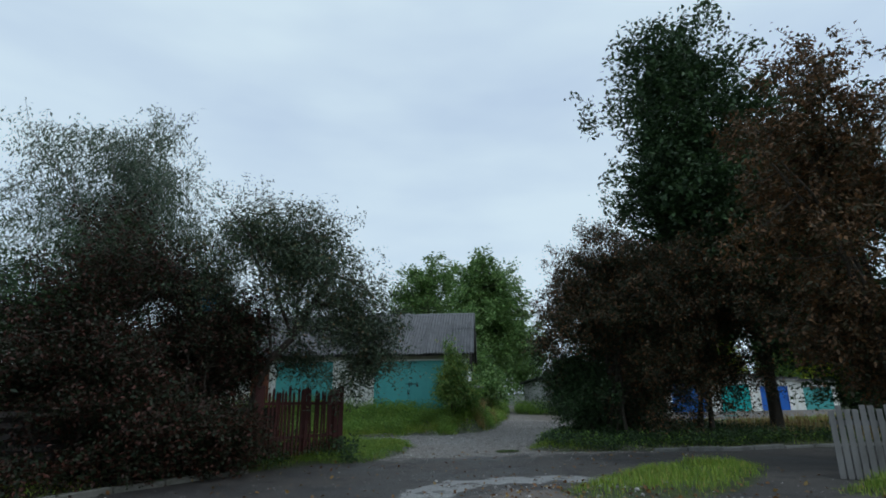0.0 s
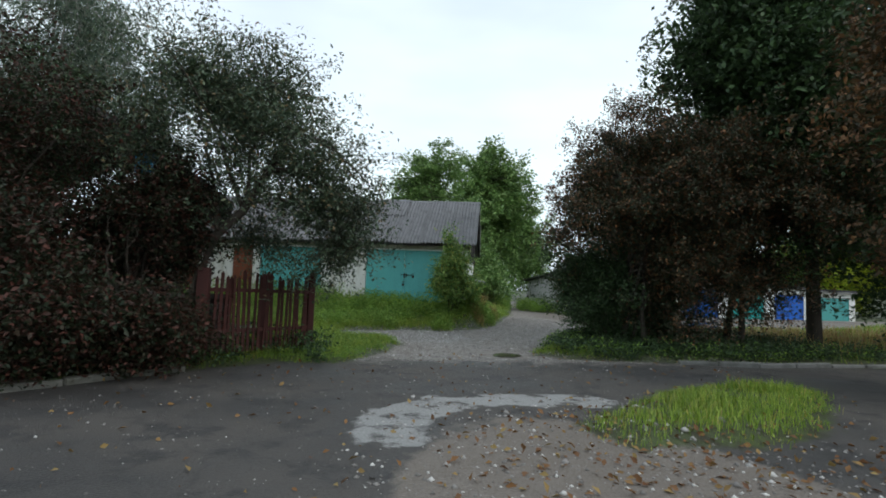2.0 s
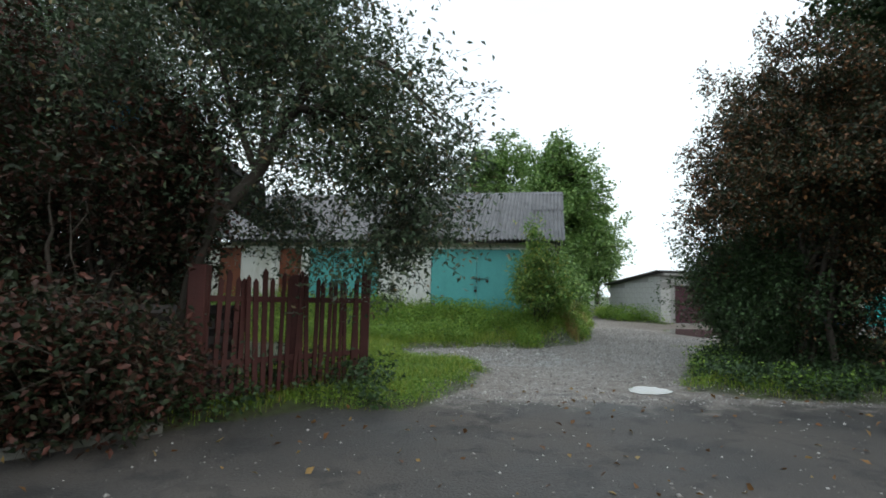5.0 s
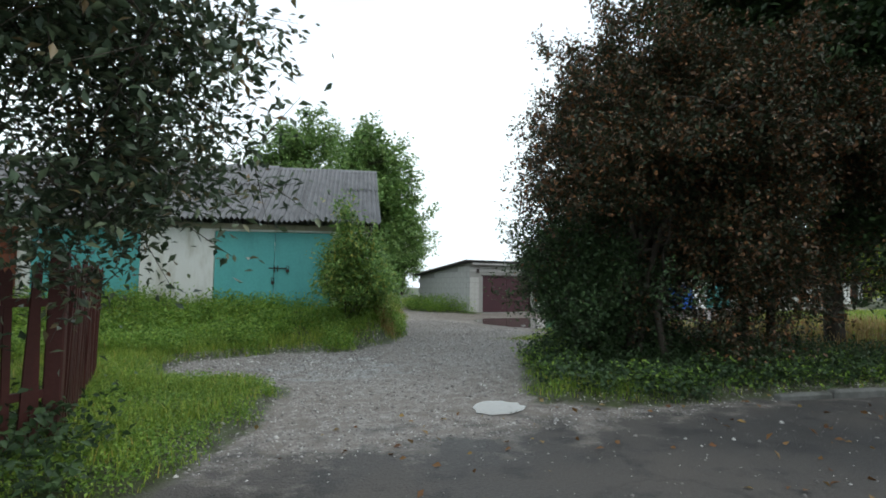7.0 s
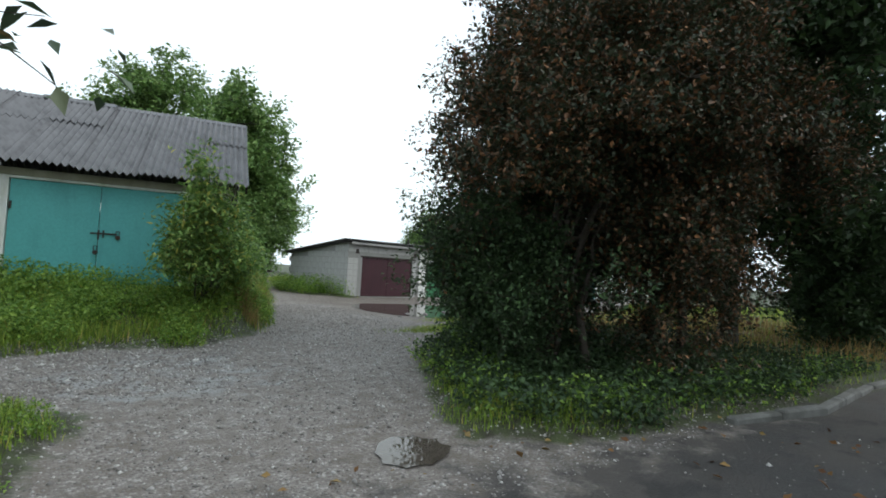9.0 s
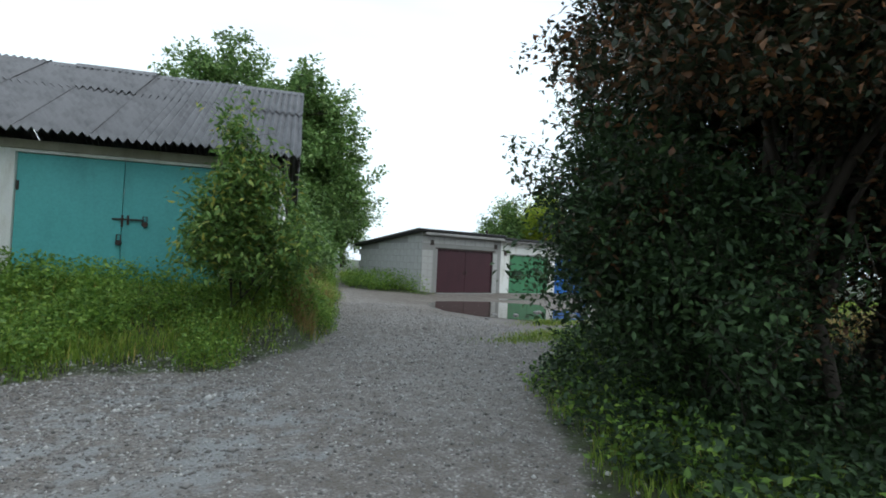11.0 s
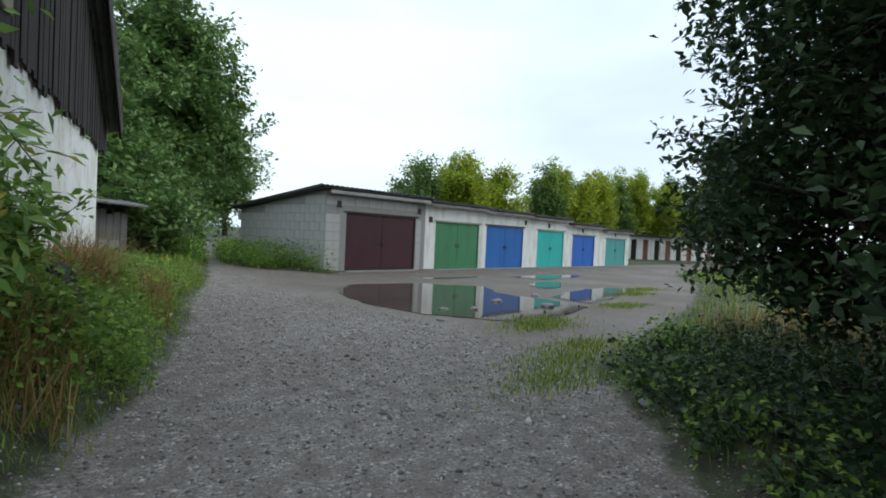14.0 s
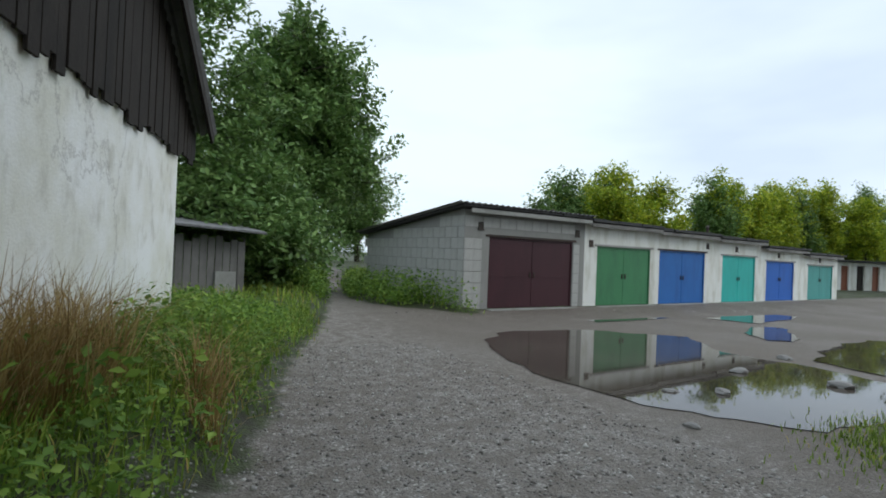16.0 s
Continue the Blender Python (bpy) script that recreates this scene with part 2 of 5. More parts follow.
def plaster_build(nt, n, l, bs):
    v = coords(n)
    wide = noise_node(n, l, 0.9, 6, v, 0.6).outputs["Fac"]
    mid = noise_node(n, l, 3.5, 6, stretched(n, l, (1, 1, 0.55)), 0.65).outputs["Fac"]
    fine = noise_node(n, l, 45.0, 4, v).outputs["Fac"]
    c = mix(n, l, ramp(n, l, wide, [(0.40, (0, 0, 0)), (0.62, (0.75, 0.75, 0.75))]), (0.90, 0.91, 0.90), (0.70, 0.69, 0.58))
    c = mix(n, l, ramp(n, l, mid, [(0.52, (0, 0, 0)), (0.72, (0.7, 0.7, 0.7))]), c, (0.50, 0.49, 0.42))
    cr = n.new("ShaderNodeTexVoronoi")
    cr.feature = "DISTANCE_TO_EDGE"
    cr.inputs["Scale"].default_value = 0.55
    l.new(mix(n, l, 0.4, stretched(n, l, (1, 1, 0.5)), noise_node(n, l, 2.2, 7, v, 0.7).outputs["Color"]), cr.inputs["Vector"])
    line = ramp(n, l, cr.outputs["Distance"], [(0.0, (0.4, 0.4, 0.4)), (0.005, (0, 0, 0))])
    c = mix(n, l, line, c, (0.17, 0.15, 0.12))
    l.new(mix(n, l, 0.2, c, ramp(n, l, fine, [(0.3, (0.7, 0.7, 0.7)), (0.7, (1, 1, 1))]), "MULTIPLY"), bs.inputs["Base Color"])
    bs.inputs["Roughness"].default_value = 0.9
    bump(n, l, bs, math_node(n, l, "ADD", math_node(n, l, "MULTIPLY", mid, 1.5), fine), 0.35, 0.015)


M_PLASTER = mat("stained_lime_plaster", plaster_build)
M_WATER = mat("muddy_puddle_water", water_build)
L_PLUM = leafy("plum_leaves", [(0.0, (0.022, 0.032, 0.016)), (0.38, (0.040, 0.058, 0.026)), (0.62, (0.070, 0.062, 0.034)), (0.82, (0.15, 0.078, 0.042)), (1.0, (0.31, 0.145, 0.060))], 0.5, 0.12)
L_APPLE = leafy("fruit_tree_leaves", [(0.0, (0.035, 0.060, 0.034)), (0.5, (0.066, 0.105, 0.056)), (0.9, (0.125, 0.165, 0.090)), (1.0, (0.24, 0.155, 0.07))], 0.4, 0.2, 0.45)
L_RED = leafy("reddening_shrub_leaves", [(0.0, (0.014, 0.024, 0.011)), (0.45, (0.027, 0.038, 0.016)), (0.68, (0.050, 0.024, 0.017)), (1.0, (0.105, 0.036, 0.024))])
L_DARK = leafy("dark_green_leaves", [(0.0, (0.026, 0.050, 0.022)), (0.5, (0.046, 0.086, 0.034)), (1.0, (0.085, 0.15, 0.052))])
L_RUSSET = leafy("russet_leaves", [(0.0, (0.040, 0.046, 0.020)), (0.4, (0.085, 0.062, 0.030)), (0.75, (0.165, 0.085, 0.040)), (1.0, (0.26, 0.135, 0.056))])
L_BIRCH = leafy("weeping_tree_leaves", [(0.0, (0.066, 0.102, 0.072)), (0.6, (0.108, 0.156, 0.102)), (1.0, (0.168, 0.216, 0.132))], 0.4, 0.35)
L_POPLAR = leafy("broadleaf_green", [(0.0, (0.095, 0.181, 0.052)), (0.5, (0.157, 0.273, 0.077)), (1.0, (0.274, 0.405, 0.128))], 0.4, 0.3)
L_YELLOW = leafy("yellowing_young_leaves", [(0.0, (0.189, 0.289, 0.035)), (0.5, (0.348, 0.466, 0.041)), (1.0, (0.642, 0.650, 0.063))], 0.45, 0.4)
L_MAPLE = leafy("box_elder_leaves", [(0.0, (0.103, 0.198, 0.050)), (0.5, (0.186, 0.327, 0.083)), (0.85, (0.311, 0.457, 0.116)), (1.0, (0.538, 0.476, 0.099))], 0.45, 0.3)
L_WEED = leafy("weed_leaves", [(0.0, (0.11, 0.21, 0.040)), (0.6, (0.21, 0.36, 0.066)), (1.0, (0.38, 0.53, 0.10))], 0.5, 0.4)
L_GRASS = leafy("lush_grass", [(0.0, (0.118, 0.192, 0.028)), (0.55, (0.234, 0.365, 0.048)), (0.9, (0.399, 0.500, 0.083)), (1.0, (0.587, 0.422, 0.124))], 0.5, 0.3)
L_DRY = leafy("dry_straw_grass", [(0.0, (0.243, 0.153, 0.055)), (0.6, (0.425, 0.283, 0.111)), (1.0, (0.607, 0.463, 0.205))], 0.6, 0.3)
L_FALLEN = leafy("fallen_leaves_litter", [(0.0, (0.128, 0.056, 0.024)), (0.6, (0.224, 0.112, 0.040)), (1.0, (0.320, 0.224, 0.080))], 0.6, 0.1)


# ---- mesh helpers ----
def raw_mesh(name, verts, faces, material, smooth=False):
    me = bpy.data.meshes.new(name)
    me.from_pydata([tuple(q) for q in verts], [], faces)
    me.materials.append(material)
    if smooth:
        me.shade_smooth()
    return me


def array_mesh(name, verts, quads, material, tris=None):
    """A mesh from numpy arrays of corner places and of four-cornered (and three-cornered) faces."""
    me = bpy.data.meshes.new(name)
    tris = np.zeros((0, 3), int) if tris is None else tris
    loops = np.concatenate([quads.ravel(), tris.ravel()]).astype(np.int32)
    nq, ntr = len(quads), len(tris)
    starts = np.concatenate([np.arange(nq) * 4, nq * 4 + np.arange(ntr) * 3]).astype(np.int32)
    me.vertices.add(len(verts))
    me.vertices.foreach_set("co", verts.astype(np.float32).ravel())
    me.loops.add(len(loops))
    me.loops.foreach_set("vertex_index", loops)
    me.polygons.add(nq + ntr)
    me.polygons.foreach_set("loop_start", starts)
    me.update(calc_edges=True)
    me.validate()
    me.materials.append(material)
    return me


def part(name, bm, material, parent, label=""):
    me = bpy.data.meshes.new(name)
    bm.to_mesh(me)
    bm.free()
    me.materials.append(material)
    ob = new(name, me)
    ob.parent = parent
    if label:
        tagged(ob, label)
    return ob


def piece(name, me, parent, m=None):
    ob = new(name, me)
    ob.parent = parent
    if m is not None:
        ob.matrix_basis = m
    return ob


def thing(name, m, label, category, group="", kind=""):
    ob = new(name)
    ob.matrix_world = m
    return tagged(ob, label, category, group, kind)


def box(bm, x0, x1, y0, y1, z0, z1, bev=0.0):
    r = bmesh.ops.create_cube(bm, size=1.0)
    for q in r["verts"]:
        q.co = Vector((x0 + (q.co.x + 0.5) * (x1 - x0), y0 + (q.co.y + 0.5) * (y1 - y0), z0 + (q.co.z + 0.5) * (z1 - z0)))
    if bev:
        es = list({e for q in r["verts"] for e in q.link_edges})
        bmesh.ops.bevel(bm, geom=es, offset=bev, segments=1, affect="EDGES")
    return bm


def boxed(x0, x1, y0, y1, z0, z1, bev=0.0):
    return box(bmesh.new(), x0, x1, y0, y1, z0, z1, bev)


def prism(pts, y0, y1):
    """A polygon in x and z, pulled from y0 to y1."""
    bm = bmesh.new()
    a = [bm.verts.new((x, y0, z)) for x, z in pts]
    c = [bm.verts.new((x, y1, z)) for x, z in pts]
    bm.faces.new(a)
    bm.faces.new(c[::-1])
    for k in range(len(pts)):
        j = (k + 1) % len(pts)
        bm.faces.new((a[j], a[k], c[k], c[j]))
    bmesh.ops.recalc_face_normals(bm, faces=bm.faces)
    return bm


def lumps(seed, n, lo, hi, flat=0.6):
    """The corners and faces of a rough stone."""
    r = random.Random(seed)
    bm = bmesh.new()
    bmesh.ops.create_icosphere(bm, subdivisions=n, radius=1.0)
    for q in bm.verts:
        q.co *= r.uniform(lo, hi)
        q.co.z *= flat
    return bm


class Tubes:
    """Tapered limbs gathered into one mesh."""

    def __init__(self):
        self.v, self.f, self.n = [], [], 0

    def add(self, pts, r0, r1, sides=6):
        pts = np.asarray(pts, float)
        k = len(pts)
        tan = np.gradient(pts, axis=0)
        tan /= np.linalg.norm(tan, axis=1)[:, None] + 1e-9
        ref = np.where(np.abs(tan[:, 2:3]) > 0.9, np.array([[1.0, 0, 0]]), np.array([[0, 0, 1.0]]))
        a = np.cross(tan, ref)
        a /= np.linalg.norm(a, axis=1)[:, None] + 1e-9
        c = np.cross(tan, a)
        rad = np.linspace(r0, r1, k)
        ang = np.arange(sides) * 2 * np.pi / sides
        ring = pts[:, None, :] + rad[:, None, None] * (np.cos(ang)[None, :, None] * a[:, None, :] + np.sin(ang)[None, :, None] * c[:, None, :])
        self.v.append(ring.reshape(-1, 3))
        i, j = np.meshgrid(np.arange(k - 1), np.arange(sides), indexing="ij")
        j2 = (j + 1) % sides
        q = np.stack([i * sides + j, i * sides + j2, (i + 1) * sides + j2, (i + 1) * sides + j], -1).reshape(-1, 4) + self.n
        self.f.append(q)
        self.n += k * sides

    def mesh(self, name, material):
        return array_mesh(name, np.concatenate(self.v), np.concatenate(self.f), material)


def leaf_mesh(name, c, length, width, rng, material, droop=0.0, upright=0.0):
    """One folded, pointed leaf at each place in c."""
    n = len(c)
    d = rng.normal(size=(n, 3))
    d[:, 2] = d[:, 2] * 0.6 - droop + upright
    d /= np.linalg.norm(d, axis=1)[:, None]
    up = rng.normal(size=(n, 3)) * 0.55 + np.array([0, 0, 1.0])
    s = np.cross(d, up)
    s /= np.linalg.norm(s, axis=1)[:, None] + 1e-9
    nn = np.cross(s, d)
    ln = (length * rng.uniform(0.65, 1.25, n))[:, None]
    wd = ln * width
    v = np.empty((n, 4, 3))
    v[:, 0] = c
    v[:, 1] = c + d * ln * 0.45 + s * wd * 0.5 + nn * wd * 0.15
    v[:, 2] = c + d * ln - nn * ln * 0.12
    v[:, 3] = c + d * ln * 0.45 - s * wd * 0.5 + nn * wd * 0.15
    b = np.arange(n)[:, None] * 4
    tris = np.concatenate([b + np.array([[0, 1, 2]]), b + np.array([[0, 2, 3]])])
    return array_mesh(name, v.reshape(-1, 3), np.zeros((0, 4), int), material, tris)


def crown_points(blobs, count, rng, shell=0.45, gap=0.12, freq=0.55):
    """Places of twigs in a crown made of ellipsoids, thicker towards the outside, with gaps."""
    wts = np.array([q[3] * q[4] * q[5] for q in blobs]) ** 0.75
    pick = rng.choice(len(blobs), size=count * 2, p=wts / wts.sum())
    bl = np.array(blobs, float)[pick]
    d = rng.normal(size=(count * 2, 3))
    d /= np.linalg.norm(d, axis=1)[:, None]
    r = rng.uniform(0, 1, count * 2) ** shell
    wob = np.array([noise.noise(Vector(q) * 1.9 + Vector((3.7 * float(k), 0, 0))) + 0.5 * noise.noise(Vector(q) * 4.5 + Vector((0, 5.1 * float(k), 0))) for q, k in zip(d, pick)])
    p = bl[:, :3] + d * bl[:, 3:6] * (r * (0.98 + 0.42 * wob))[:, None]
    keep = np.array([noise.noise(Vector(q) * freq) for q in p]) > -gap * 0.8 - 0.12 * (1 - r)
    return p[keep][:count], d[keep][:count]


def tree(name, base, blobs, twigs, per, leaf, width, material, bark, trunk_r, label, seed, category="tree", group="", twig_len=0.55, droop=0.0, stems=1, lean=(0, 0), limbs=14, shell=0.45, gap=0.12, fork=0.35, hang=0.0, clump=0.0, bunch=7, bole=None):
    rng = np.random.default_rng(seed)
    if clump:
        p, d = crown_points(blobs, twigs // bunch, rng, shell, gap)
        p, d = np.repeat(p, bunch, axis=0), np.repeat(d, bunch, axis=0)
        p = p + rng.normal(size=p.shape) * clump * np.array([1, 1, 0.55]) + d * rng.uniform(-1, 1, (len(p), 1)) * clump
        p[:, 2] -= 0.5 * clump
    else:
        p, d = crown_points(blobs, twigs, rng, shell, gap)
    base = np.array(base, float)
    low = min(q[2] - q[5] for q in blobs)
    mid = np.mean([q[:3] for q in blobs], axis=0)
    tb = Tubes()
    forks = []
    for s in range(stems):
        foot = base + np.append(rng.normal(size=2) * 0.25 * (stems > 1), -0.15)
        top = np.array([base[0] + (mid[0] - base[0]) * fork + lean[0], base[1] + (mid[1] - base[1]) * fork + lean[1], base[2] + max(0.8, (mid[2] - base[2]) * (0.55 + 0.25 * fork))])
        top += rng.normal(size=3) * 0.25 * (stems > 1)
        ts = np.linspace(0, 1, 7)[:, None]
        path = foot + (top - foot) * ts + np.sin(ts * 5 + s) * np.array([0.06, 0.05, 0])
        if bole is not None:
            path = np.array(bole, float)
        tb.add(path, trunk_r / stems ** 0.4, trunk_r * 0.6 / stems ** 0.4, 9)
        forks.append(path)
    ends = p[rng.choice(len(p), min(limbs, len(p)), replace=False)]
    limb_pts = []
    for e in ends:
        path = forks[rng.integers(stems)]
        a = path[rng.integers(3, 7)]
        e2 = a + (e - a) * 0.86
        ts = np.linspace(0, 1, 7)[:, None]
        sag = np.array([0, 0, 1.0]) * np.linalg.norm(e2 - a) * 0.12
        q = a + (e2 - a) * ts + np.sin(ts * np.pi) * sag + rng.normal(size=(7, 3)) * 0.05 * np.sin(ts * np.pi)
        tb.add(q, trunk_r * 0.42, trunk_r * 0.09, 6)
        limb_pts.append(q[2:])
    lp = np.concatenate(limb_pts)
    tdir = d * 0.7 + rng.normal(size=d.shape) * 0.55
    tdir[:, 2] += 0.25 - droop - hang * 1.6
    tdir /= np.linalg.norm(tdir, axis=1)[:, None]
    ln = twig_len * rng.uniform(0.6, 1.4, len(p))
    tr = max(0.004, trunk_r * 0.035)
    for k in range(len(p)):
        tb.add([p[k] - tdir[k] * ln[k] * 0.4, p[k] + tdir[k] * ln[k] * 0.6], tr, tr * 0.4, 3)
    near = rng.choice(len(p), min(len(p), 5 * limbs), replace=False)
    for k in near:
        a = lp[np.argmin(np.linalg.norm(lp - p[k], axis=1))]
        m = (a + p[k]) / 2 + rng.normal(size=3) * 0.08
        tb.add([a, m, p[k]], trunk_r * 0.1, tr, 4)
    u = rng.uniform(-0.4, 0.65, (len(p), per))
    c = p[:, None, :] + tdir[:, None, :] * (u * ln[:, None])[:, :, None] + rng.normal(size=(len(p), per, 3)) * twig_len * (0.17 - 0.08 * min(1, hang))
    c = c.reshape(-1, 3)
    c = c[c[:, 2] > 0.05]
    ob = thing(name, Matrix.Identity(4), label, category, group)
    piece("trunk", tb.mesh("trunk", bark), ob)
    piece("crown", leaf_mesh("crown", c, leaf, width, rng, material, droop + hang), ob)
    return ob


def blades(name, xy, z, rng, height, width, material, lean=0.35):
    """Bent, tapered blades of grass."""
    n = len(xy)
    a = rng.uniform(0, 2 * np.pi, n)
    side = np.stack([np.cos(a), np.sin(a), np.zeros(n)], 1)
    out = np.stack([-np.sin(a), np.cos(a), np.zeros(n)], 1)
    h = (height * rng.uniform(0.45, 1.3, n))[:, None]
    w = (width * rng.uniform(0.6, 1.3, n))[:, None]
    le = (rng.uniform(0.1, 1.0, n) * lean)[:, None]
    b0 = np.concatenate([xy, z[:, None]], 1)
    up = np.array([[0, 0, 1.0]])
    m = b0 + up * h * 0.55 + out * h * le * 0.35
    t = b0 + up * h * (1 - 0.25 * le) + out * h * le
    v = np.stack([b0 - side * w / 2, b0 + side * w / 2, m + side * w * 0.38, m - side * w * 0.38, t], 1).reshape(-1, 3)
    k = np.arange(n)[:, None] * 5
    return array_mesh(name, v, k + np.array([[0, 1, 2, 3]]), material, k + np.array([[3, 2, 4]]))


# ---- plan: the shed, the garages and the edges of the lane ----
SHED_X, SHED_Y, SHED_TURN = 5.99, 23.32, -15.7
SHED = pose(SHED_X, SHED_Y, 0, 0, 0, SHED_TURN)
GARAGE = pose(15.47, 34.16, 0, 0, 0, 4.45)
EAVE, RIDGE, RUN, OVER, BACK = 3.28, 5.6, 4.06, 0.47, 7.3
LANE = np.array([(-9, -30), (-9, 2), (-5.6, 7.6), (-3.5, 10.2), (-1.7, 12.1), (-0.4, 13.1), (0.9, 13.2), (1.9, 14.9), (2.5, 16.9), (0.6, 18.6), (1.2, 20.3), (2.9, 20.95),
                 (4.4, 20.75), (5.9, 22.1), (7.2, 24.4), (8.3, 27.0), (9.2, 29.8), (10.6, 33.0), (13.0, 40.0), (17.0, 59.0), (18.0, 75.0), (22.6, 75.0), (21.0, 62.0), (14.6, 44.0), (12.7, 37.6), (13.2, 35.0), (14.7, 33.3), (15.2, 34.0), (38.5, 36.0), (52, 37), (52, 30),
                 (34, 31.0), (26.0, 26.6), (18.8, 24.0), (13.8, 22.7), (11.3, 22.1), (9.7, 20.5), (8.0, 19.2), (6.9, 17.6), (5.7, 15.7), (5.2, 14.6), (5.9, 14.05), (8.4, 13.6), (13, 13.2), (30, 12.0), (30, 9.6), (13, 10.0), (10.0, 9.0), (7.6, 7.4), (9, 3), (12, -30)])
ISLAND = np.array([(3.45, 8.3), (4.15, 9.1), (5.5, 10.1), (7.1, 10.9), (8.7, 10.2), (6.5, 8.0), (4.95, 7.45), (3.75, 7.6)])
PALE = np.array([(1.35, 8.2), (1.55, 9.0), (2.3, 9.75), (3.3, 9.85), (4.3, 9.8)])


def signed(poly, x, y):
    """How far inside a polygon (positive) places lie."""
    p = poly
    q = np.roll(p, -1, axis=0)
    ins = np.zeros(x.shape, bool)
    best = np.full(x.shape, 1e9)
    for (ax, ay), (bx, by) in zip(p, q):
        cross = ((ay > y) != (by > y)) & (x < (bx - ax) * (y - ay) / (by - ay + 1e-12) + ax)
        ins ^= cross
        dx, dy = bx - ax, by - ay
        k = np.clip(((x - ax) * dx + (y - ay) * dy) / (dx * dx + dy * dy), 0, 1)
        best = np.minimum(best, np.hypot(x - ax - k * dx, y - ay - k * dy))
    return np.where(ins, best, -best)


def smooth01(v):
    v = np.clip(v, 0, 1)
    return v * v * (3 - 2 * v)


def road_at(x, y):
    return np.minimum(signed(LANE, x, y), -signed(ISLAND, x, y))


def ground_z(x, y):
    """The height of the ground: a bank before the shed, verges a little over the lane, broken asphalt."""
    x, y = np.asarray(x, float), np.asarray(y, float)
    c, s = math.cos(radians(SHED_TURN)), math.sin(radians(SHED_TURN))
    u = (x - SHED_X) * c + (y - SHED_Y) * s
    v = -(x - SHED_X) * s + (y - SHED_Y) * c
    du = np.maximum(u + 0.34, 0)
    dv = np.maximum(np.maximum(OVER - v, v - 7.2), 0)
    dist = np.hypot(du / 0.6, dv)
    bank = (0.70 + 0.3 * smooth01((-u - 3.6) / 3)) * smooth01(1 - dist / 3.4) * (1 - 0.35 * smooth01((v - 0.5) / 2))
    r = road_at(x, y)
    verge = 0.10 * smooth01((-r + 0.05) / 0.6)
    bank = bank * smooth01((-r + 0.1) / 0.8)
    wave = 0.03 * np.sin(x * 1.3 + 0.7 * y) * np.sin(y * 0.9 - 0.4 * x) * smooth01(-r / 0.5)
    gar = 0.12 * smooth01((y - 31.5) / 3.0)
    return bank + verge + wave + gar


def axis(lo, hi, step, far):
    core = np.arange(lo, hi, step)
    grow = np.geomspace(step * 2, far, 26)
    return np.concatenate([(lo - grow)[::-1], core, hi + grow])


gx, gy = axis(-9, 30, 0.2, 1800), axis(-3, 44, 0.2, 1800)
GX, GY = np.meshgrid(gx, gy, indexing="ij")
gz = ground_z(GX, GY)
gv = np.stack([GX, GY, gz], -1).reshape(-1, 3)
gi, gj = np.meshgrid(np.arange(len(gx) - 1), np.arange(len(gy) - 1), indexing="ij")
gq = np.stack([gi * len(gy) + gj, (gi + 1) * len(gy) + gj, (gi + 1) * len(gy) + gj + 1, gi * len(gy) + gj + 1], -1).reshape(-1, 4)
g_me = array_mesh("ground", gv, gq, M_GROUND)
g_me.shade_smooth()
r_all = road_at(GX, GY).ravel()
tar_all = smooth01(1 - (gv[:, 1] - 10.5) / 6.0) * 0.9 + 0.1
tar_all = np.where(gv[:, 0] > 8.5, np.maximum(tar_all, smooth01(1 - np.abs(gv[:, 1] - 11.5) / 4)), tar_all)
tar_all = tar_all * smooth01((np.hypot((gv[:, 0] - 3.0) / 1.9, (gv[:, 1] - 5.6) / 3.2) - 0.75) * 2.0)
pale_near = np.min([np.hypot(gv[:, 0] - ax - k * (bx - ax), gv[:, 1] - ay - k * (by - ay)) for (ax, ay), (bx, by) in zip(PALE, PALE[1:]) for k in np.linspace(0, 1, 9)], axis=0)
pale_all = np.maximum(0.6 * smooth01(1.7 - pale_near / 0.42), 0.5 * smooth01(1.6 - np.hypot((gv[:, 0] - 3.6) / 1.6, (gv[:, 1] - 18.6) / 1.8)))
for key, vals in (("road", np.clip(0.5 + r_all / 0.9, 0, 1)), ("tar", tar_all), ("pale", pale_all), ("yard", np.maximum(smooth01((gv[:, 0] - 10.5) / 2.5) * smooth01((gv[:, 1] - 22) / 2), smooth01(1 - (gv[:, 1] - 9.0) / 3.0)))):
    at = g_me.attributes.new(key, "FLOAT", "POINT")
    at.data.foreach_set("value", vals.astype(np.float32))
ground = tagged(new("ground", g_me), "damp broken asphalt and grey gravel lane between grass verges", "ground", kind="structure")


# ---- the long shed with the teal door ----
shed = thing("shed", SHED, "long whitewashed shed with teal gates and grey corrugated roof", "shed")
LEFT = -17.0


def corrugated(w, length, waves, amp, thick, material, name):
    nx = waves * 4 + 1
    xs = np.linspace(0, w, nx)
    zs = amp * np.cos(xs / w * waves * 2 * np.pi)
    v = []
    for zo in (0, -thick):
        for y in (0, length):
            for x, z in zip(xs, zs):
                v.append((x, y, z + zo))
    f = []
    for k in range(nx - 1):
        f.append((k, k + 1, nx + k + 1, nx + k))
        f.append((2 * nx + k + 1, 2 * nx + k, 3 * nx + k, 3 * nx + k + 1))
        f.append((k + 1, k, 2 * nx + k, 2 * nx + k + 1))
        f.append((nx + k, nx + k + 1, 3 * nx + k + 1, 3 * nx + k))
    return raw_mesh(name, v, f, material)


